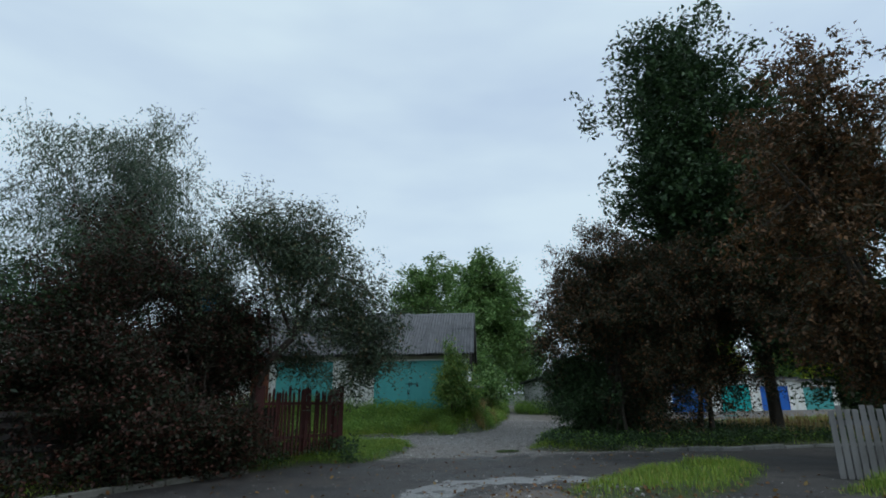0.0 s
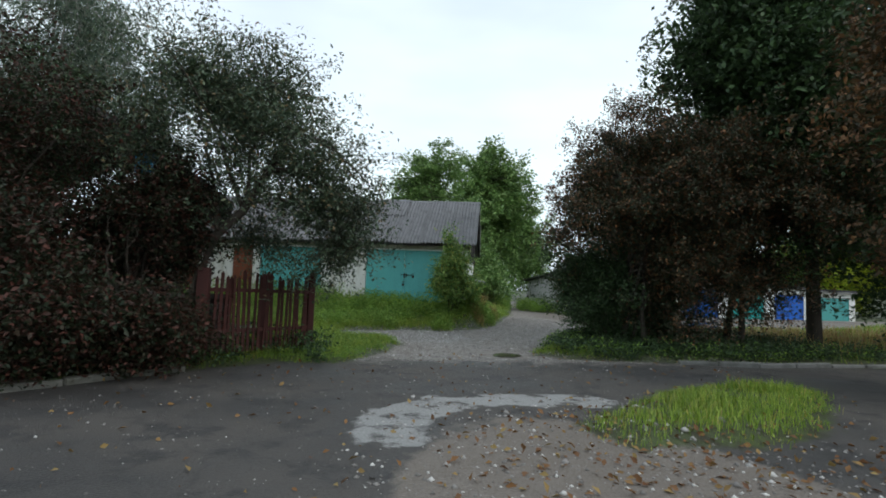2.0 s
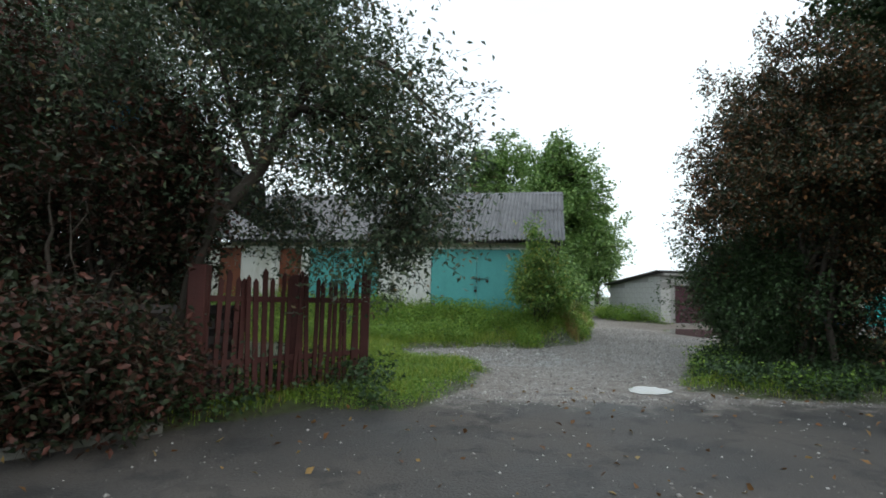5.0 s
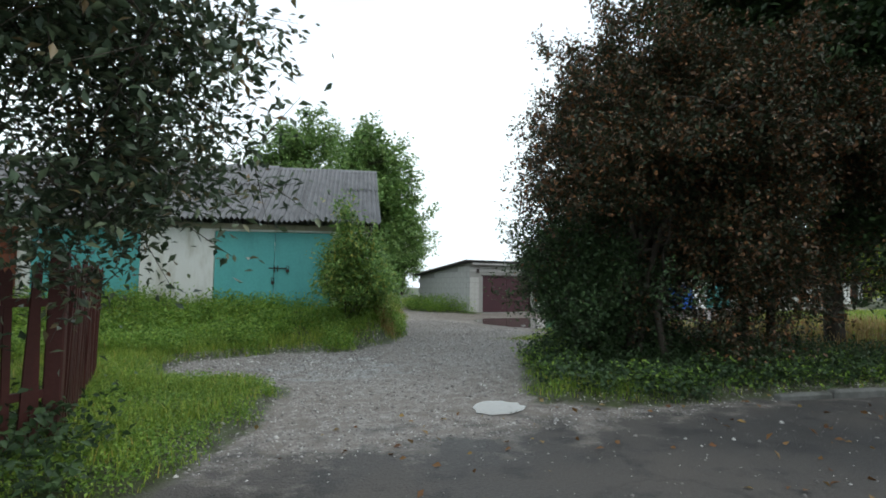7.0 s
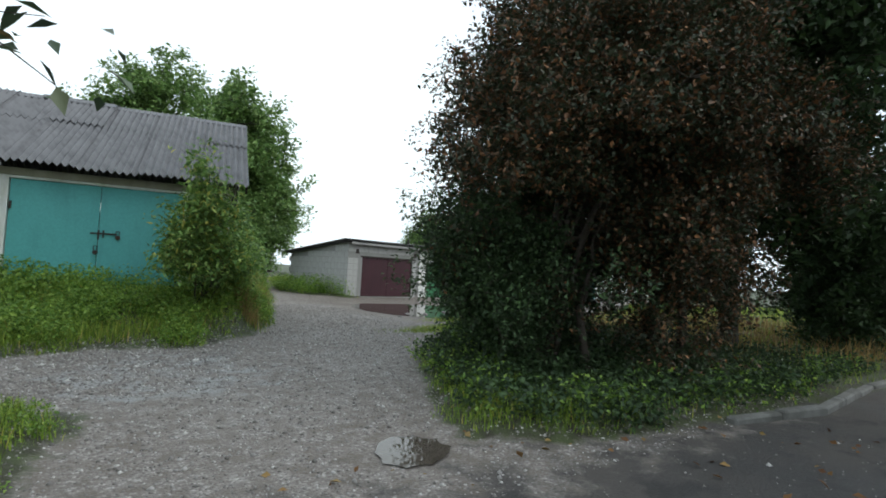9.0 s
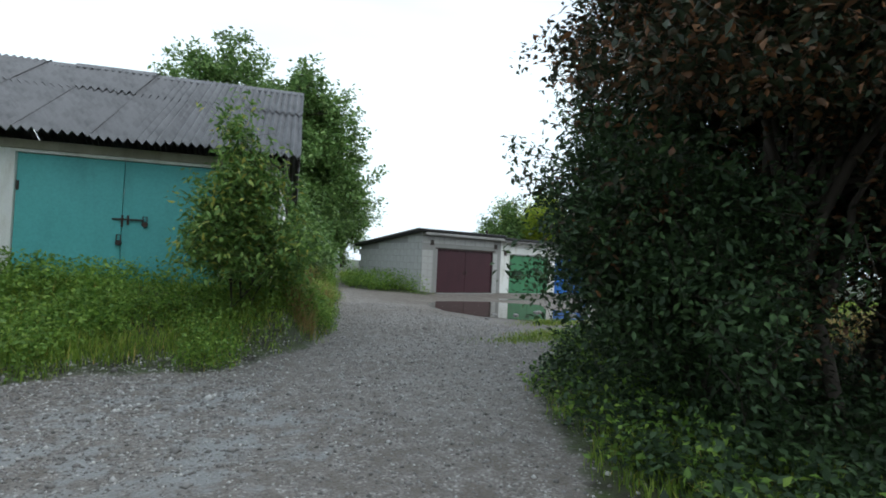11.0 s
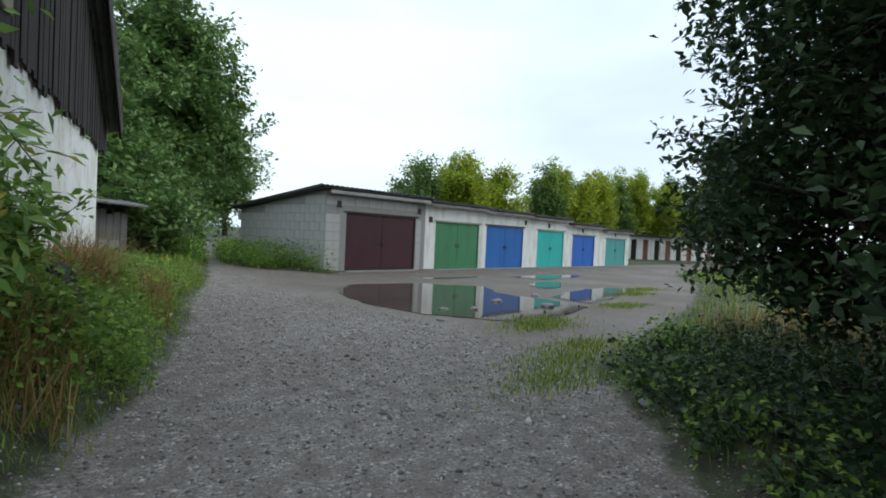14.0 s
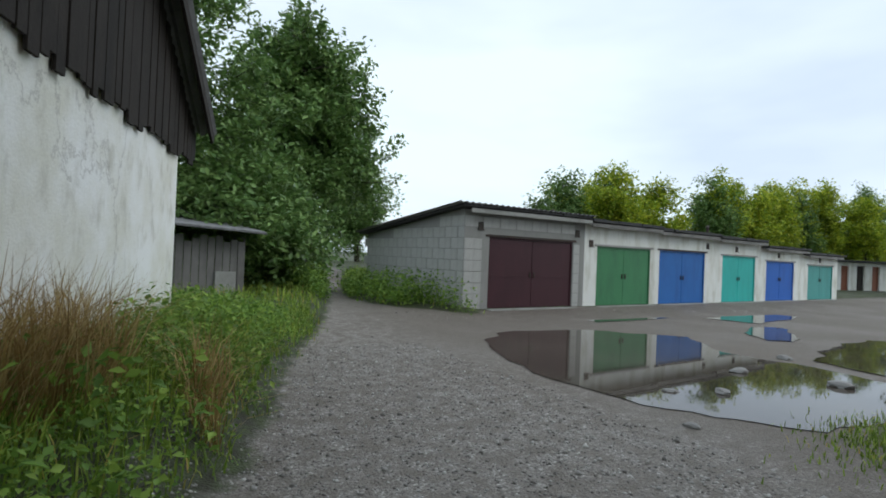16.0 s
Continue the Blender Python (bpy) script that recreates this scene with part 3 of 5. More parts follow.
slope = math.atan2(RIDGE - EAVE, RUN)
slen = math.hypot(RIDGE - EAVE, RUN)
ROWS_OF_SHEETS = [(0.0, 0.62), (0.59, 0.41)]
sheet_mes = [corrugated(1.14, slen * ln_, 8, 0.042, 0.012, M_SLATE, "roof_sheet") for _, ln_ in ROWS_OF_SHEETS]
roof = part("roof", boxed(LEFT, -0.05, RUN - 0.03, RUN + 0.03, RIDGE - 0.22, RIDGE - 0.10), M_DARKWOOD, shed, "grey corrugated slate roof")
rr = random.Random(3)
for side in (0, 1):
    for col in range(15):
        for row, (d0, _) in enumerate(ROWS_OF_SHEETS):
            x0 = -1.14 - col * 1.118
            lift = 0.03 * row + 0.014 * (col % 2) + rr.uniform(0, 0.02)
            lie = pose(0, d0 * slen + rr.uniform(-0.05, 0.05), lift, rr.uniform(-0.4, 0.3), rr.uniform(-0.4, 0.4), rr.uniform(-0.7, 0.7))
            if side == 0:
                m = pose(x0, 0, EAVE, math.degrees(slope)) @ lie
            else:
                m = pose(x0 + 1.14, 2 * RUN, EAVE, 0, 0, 180) @ pose(0, 0, 0, math.degrees(slope)) @ lie
            piece("roof_sheet", sheet_mes[row], roof, m)
for k in range(10):
    rb = prism([(-0.20, -0.10), (0, 0.025), (0.20, -0.10), (0.20, -0.085), (0, 0.045), (-0.20, -0.085)], 0, 1.68)
    bmesh.ops.transform(rb, matrix=pose(-0.02 - k * 1.69, RUN, RIDGE + 0.05 + rr.uniform(-0.03, 0.03), 0, 0, 90 + rr.uniform(-1, 1)), verts=rb.verts)
    part("ridge_cap", rb, M_SLATE, roof)

# front wall: piers, lintel band and the gates between them
FRONT = [(-4.6, -1.35, "teal"), (-9.2, -6.5, "teal"), (-10.4, -9.5, "brown"), (-12.9, -11.95, "brown"), (-16.0, -13.7, "teal")]
edges = sorted(FRONT, key=lambda q: q[0])
x = LEFT + 0.2
for a, c, _ in edges:
    if a - x > 0.03:
        part("wall_pier", boxed(x, a, OVER, OVER + 0.4, 0.0, 3.06), M_WHITEWASH, shed, "flaking whitewashed pier")
    x = c
part("wall_pier", boxed(x, -0.34, OVER, OVER + 0.4, 0.0, 3.06), M_WHITEWASH, shed, "flaking whitewashed pier")
for a, c, _ in edges:
    part("lintel", boxed(a, c, OVER, OVER + 0.4, 3.01, 3.06), M_WHITEWASH, shed)
    part("sill", boxed(a, c, OVER, OVER + 0.4, 0.0, 0.7), M_WHITEWASH, shed)
part("wall_plate", boxed(LEFT + 0.2, -0.25, OVER - 0.03, OVER + 0.43, 3.063, 3.22, 0.01), M_PLATE, shed, "grey timber under the eave")
for a, c, col in FRONT:
    gm = M_TEAL if col == "teal" else M_BROWNDOOR
    midx = (a + c) / 2
    for k, (p0, p1) in enumerate(((a + 0.015, midx - 0.006), (midx + 0.006, c - 0.015))):
        leafo = part("gate_leaf", boxed(p0, p1, OVER + 0.045, OVER + 0.10, 0.72, 3.0, 0.008), gm, shed, "teal painted sheet gate" if col == "teal" else "red-brown painted gate")
        if col == "teal":
            for z0 in (0.74, 2.94):
                part("edge_strip", boxed(p0 + 0.02, p1 - 0.02, OVER + 0.036, OVER + 0.0445, z0, z0 + 0.05), gm, leafo)
            hx = p0 + 0.03 if k == 0 else p1 - 0.03
            for z0 in (1.05, 2.45):
                hb = bmesh.new()
                bmesh.ops.create_cone(hb, cap_ends=True, segments=10, radius1=0.022, radius2=0.022, depth=0.16, matrix=pose(hx, OVER + 0.028, z0))
                part("hinge", hb, M_IRON, leafo, "rusty hinge")
    if a > -5:
        bolt = boxed(-3.12, -2.62, OVER + 0.005, OVER + 0.03, 1.96, 1.99, 0.004)
        box(bolt, -2.98, -2.95, OVER + 0.01, OVER + 0.036, 1.84, 2.05)
        box(bolt, -2.89, -2.86, OVER + 0.01, OVER + 0.036, 1.88, 2.05)
        part("bolt", bolt, M_IRON, shed, "rusty sliding bolt")
        for lx, lz in ((-2.6, 1.90), (-3.0, 1.56)):
            pb = bmesh.new()
            bmesh.ops.create_cone(pb, cap_ends=True, segments=14, radius1=0.05, radius2=0.045, depth=0.05, matrix=pose(lx, OVER + 0.005, lz, 90))
            box(pb, lx - 0.04, lx - 0.025, OVER - 0.005, OVER + 0.012, lz + 0.03, lz + 0.13)
            box(pb, lx + 0.025, lx + 0.04, OVER - 0.005, OVER + 0.012, lz + 0.03, lz + 0.13)
            box(pb, lx - 0.04, lx + 0.04, OVER - 0.005, OVER + 0.012, lz + 0.13, lz + 0.145)
            part("padlock", pb, M_IRON, shed, "black iron padlock")

# gable wall, back wall and end wall
gab = bmesh.new()
box(gab, -0.74, -0.34, OVER + 0.403, BACK, -0.1, 2.9)
part("gable_wall", gab, M_PLASTER, shed, "stained and cracked white plaster gable wall")
part("back_wall", boxed(LEFT + 0.2, -0.743, BACK - 0.4, BACK, -0.1, 2.9), M_WHITEWASH, shed)
part("end_wall", boxed(LEFT + 0.2, LEFT + 0.6, OVER + 0.403, BACK - 0.403, -0.1, 2.9), M_WHITEWASH, shed)
rb = random.Random(8)
yb = 0.12
while yb < 2 * RUN - 0.1:
    w = rb.uniform(0.11, 0.17)
    top = EAVE + (RIDGE - EAVE) * (1 - abs(yb + w / 2 - RUN) / RUN) - 0.06
    low = 2.86 - rb.choice((0, 0.0, 0.03, 0.05, 0.10)) - rb.uniform(0, 0.03)
    yy0, yy1 = yb, min(yb + w - 0.006, 2 * RUN - 0.02)
    if top > low + 0.05:
        d = rb.uniform(0, 0.018)
        part("gable_board", boxed(-0.305 - d, -0.275 - d, yy0, yy1, low, top, 0.003), M_DARKWOOD, shed)
    yb += w
for side in (0, 1):
    vb = boxed(-0.06, -0.02, 0, slen + 0.05, -0.20, -0.03, 0.004)
    mm = pose(0, 0, EAVE, math.degrees(slope)) if side == 0 else pose(0, 2 * RUN, EAVE) @ pose(0, 0, 0, 0, 0, 180) @ pose(0.08, 0, 0, math.degrees(slope))
    bmesh.ops.transform(vb, matrix=mm, verts=vb.verts)
    part("verge_board", vb, M_DARKWOOD, shed)

# ---- the row of garages ----
#      left, right, door left, door right, door top, roof front height, wall, door, label
UNITS = [(-0.85, 3.80, 0.0, 3.28, 2.11, 2.80, M_BLOCK, M_PURPLE, "grey block garage with a plum painted double door"),
         (3.80, 7.45, 4.40, 7.18, 2.04, 2.72, M_WHITEWASH, M_GREEN, "whitewashed garage with a green metal double door"),
         (7.45, 11.15, 7.70, 10.60, 2.04, 2.66, M_WHITEWASH, M_BLUE, "whitewashed garage with a blue metal double door"),
         (11.15, 14.90, 11.85, 14.45, 2.00, 2.60, M_WHITEWASH, M_AQUA, "whitewashed garage with a turquoise metal double door"),
         (14.90, 18.90, 15.40, 18.00, 1.87, 2.40, M_WHITEWASH, M_DEEPBLUE, "whitewashed garage with a deep blue metal double door"),
         (18.90, 22.80, 19.45, 22.25, 1.78, 2.24, M_WHITEWASH, M_SEA, "whitewashed garage with a sea green metal double door")]
DEPTH, BASE = 5.8, 0.0
block_me = {}


def garage(k, u0, u1, a, c, top, front, wall_m, door_m, label):
    g = thing("garage", GARAGE, label, "garage", "row of garages")
    lo, back = -0.3, front - 0.62
    wm = M_MORTAR if k == 0 else wall_m
    part("front_pier", boxed(u0, a, 0, 0.25, lo, front), wm, g)
    part("front_pier", boxed(c, u1, 0, 0.25, lo, front), wm, g)
    part("front_band", boxed(a, c, 0, 0.25, top, front), wm, g)
    if k == 0:
        side = prism([(0.253, lo), (DEPTH, lo), (DEPTH, back), (0.253, front)], 0, 0.25)
        bmesh.ops.transform(side, matrix=pose(u0 + 0.25, 0, 0, 0, 0, 90), verts=side.verts)
        part("side_wall", side, wm, g)
    else:
        part("side_wall", boxed(u0 + 0.003, u0 + 0.2, 0.253, DEPTH, lo, back), wm, g)
    part("side_wall", boxed(u1 - 0.2, u1 - 0.003, 0.253, DEPTH, lo, back), wm, g)
    part("back_wall", boxed(u0 + 0.26, u1 - 0.21, DEPTH - 0.2, DEPTH, lo, back), wm, g)
    # roof: a thin sloping slab with a ragged felt edge
    roofo = None
    ang = -math.degrees(math.atan2(front - back, DEPTH))
    step = 0.6
    xx = u0 - (0.28 if k == 0 else 0.0)
    rend = u1 + (0.2 if k == 5 else -0.004)
    q = random.Random(k)
    while xx < rend - 0.01:
        x2 = min(xx + step, rend)
        sb = boxed(xx, x2, -0.34 + q.uniform(-0.03, 0.03), DEPTH + 0.2, 0.0, 0.09 + q.uniform(-0.012, 0.012))
        bmesh.ops.transform(sb, matrix=pose(0, 0, front + 0.02, ang), verts=sb.verts)
        strip = part("felt_strip" if roofo else "roof", sb, M_FELT, roofo or g, "" if roofo else "black roofing felt")
        roofo = roofo or strip
        xx = x2
    if k == 0:
        cs = corrugated(u1 - u0 + 0.5, DEPTH + 0.6, 26, 0.022, 0.008, M_SLATE, "roof_sheet")
        piece("roof_sheet", cs, roofo, pose(u0 - 0.42, -0.38, front + 0.145, ang))
    part("fascia", boxed(u0 + 0.004, u1 - 0.004, -0.30, -0.26, front - 0.10, front + 0.014, 0.004), M_GREYWOOD if k else M_CONCRETE, g)
    # door: two leaves in a steel frame
    fr = boxed(a + 0.002, a + 0.05, 0.02, 0.08, -0.1, top - 0.002)
    box(fr, c - 0.05, c - 0.002, 0.02, 0.08, -0.1, top - 0.002)
    box(fr, a + 0.053, c - 0.053, 0.02, 0.08, top - 0.05, top - 0.002)
    part("door_frame", fr, door_m, g)
    mx = (a + c) / 2
    for p0, p1, sgn in ((a + 0.055, mx - 0.006, 1), (mx + 0.006, c - 0.055, -1)):
        lf = part("door_leaf", boxed(p0, p1, 0.045, 0.085, 0.14, top - 0.055, 0.005), door_m, g)
        for z0 in (0.16, 1.0, top - 0.12):
            part("stiffener", boxed(p0 + 0.03, p1 - 0.03, 0.036, 0.0445, z0, z0 + 0.05), door_m, lf)
        hx = p1 - 0.10 if sgn > 0 else p0 + 0.05
        hb = boxed(hx, hx + 0.05, 0.015, 0.0355, 1.0, 1.16, 0.004)
        part("handle", hb, M_IRON, lf, "dark iron lock plate")
    part("lintel", boxed(a - 0.12, c + 0.12, -0.03, 0.0, top, top + 0.06, 0.004), M_IRON if k in (0, 2) else M_CONCRETE, g, "lintel over the door")
    part("threshold", boxed(a - 0.05, c + 0.05, -0.25, 0.03, -0.1, 0.135, 0.01), M_CONCRETE, g, "worn concrete threshold")
    vx = {0: (-0.32, 3.45), 1: (4.1,), 2: (10.75,), 3: (12.9,), 4: (16.5,), 5: (20.7,)}[k]
    for v in vx:
        vz = top + 0.28 if k != 1 else top + 0.08
        vb = boxed(v - 0.09, v + 0.09, -0.02, 0.004, vz - 0.10, vz + 0.10)
        box(vb, v - 0.12, v + 0.12, -0.03, -0.021, vz - 0.125, vz - 0.10)
        part("vent", vb, M_IRON, g, "dark vent opening")
    if k == 0:
        bme = raw_mesh("block", [], [], M_BLOCK)
        bb = boxed(0, 0.585, -0.012, 0.03, 0, 0.285, 0.006)
        bb.to_mesh(bme)
        bb.free()
        hme = raw_mesh("block", [], [], M_BLOCK)
        bb = boxed(0, 0.26, -0.012, 0.03, 0, 0.285, 0.006)
        bb.to_mesh(hme)
        bb.free()
        # the side wall and the front piers
        for row in range(10):
            z = -0.05 + row * 0.30
            ys = -0.0 - (row % 2) * 0.3
            while ys < DEPTH - 0.3:
                lim = front - (front - back) * (ys + 0.6) / DEPTH
                if ys >= 0 and z + 0.285 < lim:
                    piece("block", bme, g, pose(u0, ys + 0.59, z, 0, 0, -90))
                elif ys < 0 and z + 0.285 < lim:
                    piece("block", hme, g, pose(u0, ys + 0.57, z, 0, 0, -90))
                ys += 0.6
            if z + 0.285 < front:
                xs = u0 + 0.012
                if z + 0.285 < top:
                    piece("block", bme, g, pose(xs, 0, z))
                    piece("block", hme, g, pose(c + 0.03, 0, z))
                elif z > top + 0.065:
                    n = (row % 2) * 0.3
                    while xs + n < u1 - 0.6:
                        piece("block", bme, g, pose(xs + n, 0, z))
                        n += 0.6
    return g


for k, u in enumerate(UNITS):
    garage(k, *u)

# stove pipes on the roofs
for u, v, h in ((5.4, 3.0, 3.35), (6.4, 3.6, 3.2), (14.2, 2.0, 3.3)):
    pt = Tubes()
    w = GARAGE @ Vector((u, v, 0))
    pt.add([(w.x, w.y, 2.1), (w.x, w.y, h)], 0.06, 0.06, 10)
    pt.add([(w.x, w.y, h), (w.x, w.y, h + 0.10)], 0.10, 0.02, 10)
    tagged(new("stove_pipe", pt.mesh("stove_pipe", M_IRON)), "rusty stove pipe standing on a garage roof", "chimney pipe", "stove pipes")

# ---- a low row of sheds beyond the garages ----
far = thing("far_sheds", pose(49.0, 42.0, 0, 0, 0, -14), "low whitewashed row of sheds with dark openings", "shed")
for k in range(9):
    part("pier", boxed(k * 1.5, k * 1.5 + 0.75, 0, 0.3, -0.2, 2.0), M_WHITEWASH, far)
part("front_band", boxed(0, 12.75, 0, 0.3, 2.003, 2.25), M_WHITEWASH, far)
part("back_wall", boxed(0, 12.75, 3.6, 3.9, -0.2, 2.25), M_WHITEWASH, far)
part("side_wall", boxed(0, 0.3, 0.303, 3.597, -0.2, 2.25), M_WHITEWASH, far)
for k in range(8):
    part("door", boxed(k * 1.5 + 0.76, k * 1.5 + 1.49, 0.1, 0.15, -0.1, 1.99, 0.005), M_BROWNDOOR if k % 2 else M_DARKWOOD, far)
part("roof", boxed(-0.4, 13.1, -0.5, 4.2, 2.26, 2.4, 0.02), M_FELT, far)

# ---- a tumbledown shack up the lane ----
shack = thing("wooden_shack", pose(8.9, 38.0, 0, 0, 0, 6), "tumbledown grey wooden shack with a lean-to roof", "shed")
rs = random.Random(5)
for k in range(14):
    part("board", boxed(-1.9 + k * 0.2, -1.9 + k * 0.2 + 0.185, 0, 0.025, -0.1, 1.75 + rs.uniform(-0.1, 0.1), 0.003), M_GREYWOOD, shack)
for k in range(12):
    part("board", boxed(0.88, 0.905, 0.05 + k * 0.2, 0.235 + k * 0.2, -0.1, 1.8 + rs.uniform(-0.08, 0.08), 0.003), M_GREYWOOD, shack)
lt = boxed(-2.3, 1.3, -0.6, 2.6, 0, 0.07, 0.01)
bmesh.ops.transform(lt, matrix=pose(0, 0, 2.05, 6, 3), verts=lt.verts)
part("lean_to_roof", lt, M_SLATE, shack)
part("back_room", boxed(-3.4, -0.6, 2.5, 5.0, -0.1, 2.45), M_DARKWOOD, shack)
part("gable_roof", prism([(-3.8, 2.4), (-2.0, 3.6), (-0.2, 2.4), (-0.2, 2.52), (-2.0, 3.75), (-3.8, 2.52)], 2.2, 5.4), M_SLATE, shack)
part("panel", boxed(0.1, 0.65, -0.08, -0.03, 0.1, 0.85, 0.004), M_CONCRETE, shack, "pale sheet leaning on the boards")

# ---- picket fence ----
fence = thing("picket_fence", Matrix.Identity(4), "sagging maroon wooden picket fence under a fruit tree", "fence")
rf_ = random.Random(12)


def fence_run(ax, ay, bx, by, gap, h, n0=0):
    ln = math.hypot(bx - ax, by - ay)
    rot = math.degrees(math.atan2(by - ay, bx - ax))
    n = int(ln / gap)
    for k in range(n):
        s = k * gap
        px, py = ax + (bx - ax) * s / ln, ay + (by - ay) * s / ln
        hh = h + rf_.uniform(-0.08, 0.06)
        w = rf_.uniform(0.05, 0.068)
        pk = prism([(-w / 2, 0.18), (w / 2, 0.18), (w / 2, hh - 0.05), (0, hh), (-w / 2, hh - 0.05)], -0.05, -0.03)
        bmesh.ops.transform(pk, matrix=pose(px, py, 0, rf_.uniform(-2, 2), rf_.uniform(-2.5, 2.5), rot), verts=pk.verts)
        part("picket", pk, M_REDWOOD, fence)
    for z in (0.55, 1.30):
        rl = boxed(0, ln, -0.028, 0.012, z, z + 0.07, 0.004)
        bmesh.ops.transform(rl, matrix=pose(ax, ay, 0, 0, rf_.uniform(-0.6, 0.6), rot), verts=rl.verts)
        part("rail", rl, M_REDWOOD, fence)


fence_run(-1.55, 12.75, 0.12, 14.35, 0.105, 1.66)
fence_run(0.14, 14.45, -0.1, 18.2, 0.10, 1.68)
for px, py, w, h in ((-1.62, 12.68, 0.2, 1.72), (0.16, 14.36, 0.13, 1.74), (-0.72, 13.6, 0.10, 1.66), (0.0, 16.4, 0.10, 1.6), (-0.12, 18.25, 0.12, 1.7)):
    part("post", boxed(px - w / 2, px + w / 2, py - w / 2, py + w / 2, -0.2, h, 0.012), M_REDWOOD, fence)

# dark sheet fence left of the pickets
sheetf = thing("sheet_fence", Matrix.Identity(4), "dark rusted corrugated sheet fence behind the bushes", "fence")
sf_me = corrugated(1.3, 2.0, 7, 0.03, 0.004, M_RUSTSHEET, "sheet")
for k in range(4):
    t0 = k / 4
    x, y = -1.85 - 4.6 * t0, 12.85 - 2.4 * t0
    piece("sheet", sf_me, sheetf, pose(x, y, -0.05 + 0.03 * (k % 2), 0, 0, 207.5) @ pose(0, 0, 0, 90, 0, 0) @ pose(0, 0, 0, 0, 0, 90) @ pose(0, -1.3, 0))
for k in range(5):
    t0 = k / 4
    part("post", boxed(-1.8 - 4.6 * t0 - 0.05, -1.8 - 4.6 * t0 + 0.05, 12.95 - 2.4 * t0, 13.05 - 2.4 * t0, -0.2, 1.4, 0.01), M_DARKWOOD, sheetf)

# pale board fence by the lane's mouth
pale_f = thing("board_fence", pose(8.75, 8.5, 0, 0, 0, -32), "weathered grey vertical board fence beside the lane", "fence")
for k in range(18):
    part("board", boxed(k * 0.12, k * 0.12 + 0.092, 0, 0.025, 0.0, 1.2 + rs.uniform(-0.05, 0.05), 0.004), M_GREYWOOD, pale_f)
part("rail", boxed(0, 2.14, 0.028, 0.07, 0.9, 0.98, 0.004), M_GREYWOOD, pale_f)

# ---- kerbs ----
def kerb(pts, label, m, w=0.14, h=0.09):
    ob = thing("kerb", Matrix.Identity(4), label, "kerb", "kerbs", "structure")
    for (ax, ay), (bx, by) in zip(pts, pts[1:]):
        ln = math.hypot(bx - ax, by - ay)
        n = max(1, round(ln / 1.0))
        rot = math.degrees(math.atan2(by - ay, bx - ax))
        for k in range(n):
            s = k / n
            b_ = boxed(0.008, ln / n - 0.008, -w / 2, w / 2, -0.15, h, 0.02)
            bmesh.ops.transform(b_, matrix=pose(ax + (bx - ax) * s, ay + (by - ay) * s, rs.uniform(-0.02, 0.02), rs.uniform(-3, 3), rs.uniform(-0.8, 0.8), rot + rs.uniform(-1, 1)), verts=b_.verts)
            part("kerb_stone", b_, m, ob)


kerb([(-5.6, 7.6), (-3.5, 10.2), (-1.7, 12.1)], "dirty mossy concrete kerb under the shrubs", M_DIRTY)
kerb([(8.3, 13.55), (10.0, 13.15), (13.0, 13.3), (19, 13.0)], "limewashed concrete kerb of the side road", M_KERB)

# ---- the house behind the shrubs ----
house = thing("house", pose(-9.5, 20.0, 0, 0, 0, 14), "low house with dark roof and sky blue gable behind shrubs", "house")
part("wall", boxed(-3, 4.0, 0, 6, -0.2, 3.4), M_WHITEWASH, house)
part("roof", prism([(-0.5, 3.4), (3.0, 5.6), (6.5, 3.4), (6.5, 3.55), (3.0, 5.8), (-0.5, 3.55)], -4.4, 3.4), M_FELT, house)
house.children[1].matrix_basis = pose(0, 0, 0, 0, 0, 90)

# a blue box on a post behind the fence
blue = thing("nest_box", pose(-3.13, 13.81, 0, 0, 0, 10), "sky blue painted box on a tall post among the shrubs", "nest box")
part("post", boxed(-0.04, 0.04, 0.05, 0.13, -0.1, 3.52, 0.005), M_DARKWOOD, blue)
part("body", boxed(-0.15, 0.15, -0.12, 0.2, 3.53, 3.88, 0.012), M_BLUEPAINT, blue, "sky blue painted boards")
part("lid", boxed(-0.19, 0.19, -0.17, 0.23, 3.885, 3.92, 0.01), M_BLUEPAINT, blue)

# ---- puddles ----
def puddle(outline, z, label, seed):
    r = random.Random(seed)
    pts = []
    n = len(outline)
    for k in range(n):
        a, b_ = Vector(outline[k]), Vector(outline[(k + 1) % n])
        for j in range(5):
            q = a.lerp(b_, j / 5)
            amp = min(0.10 * (a - b_).length ** 0.5, 0.25 * (a - b_).length)
            w = noise.noise(Vector((q.x * 1.7, q.y * 1.7, seed))) * amp * 2 + r.uniform(-0.2, 0.2) * amp * 0.5
            w *= math.sin(math.pi * j / 5)
            d_ = (b_ - a).normalized()
            pts.append((q.x - d_.y * w, q.y + d_.x * w, z))
    bm = bmesh.new()
    bm.faces.new([bm.verts.new(q) for q in pts])
    bmesh.ops.triangulate(bm, faces=bm.faces)
    for f in bm.faces:
        if f.normal.z < 0:
            f.normal_flip()
    me = bpy.data.meshes.new("puddle")
    bm.to_mesh(me)
    bm.free()
    me.materials.append(M_WATER)
    return tagged(new("puddle", me), label, "puddle", "puddles", "structure")


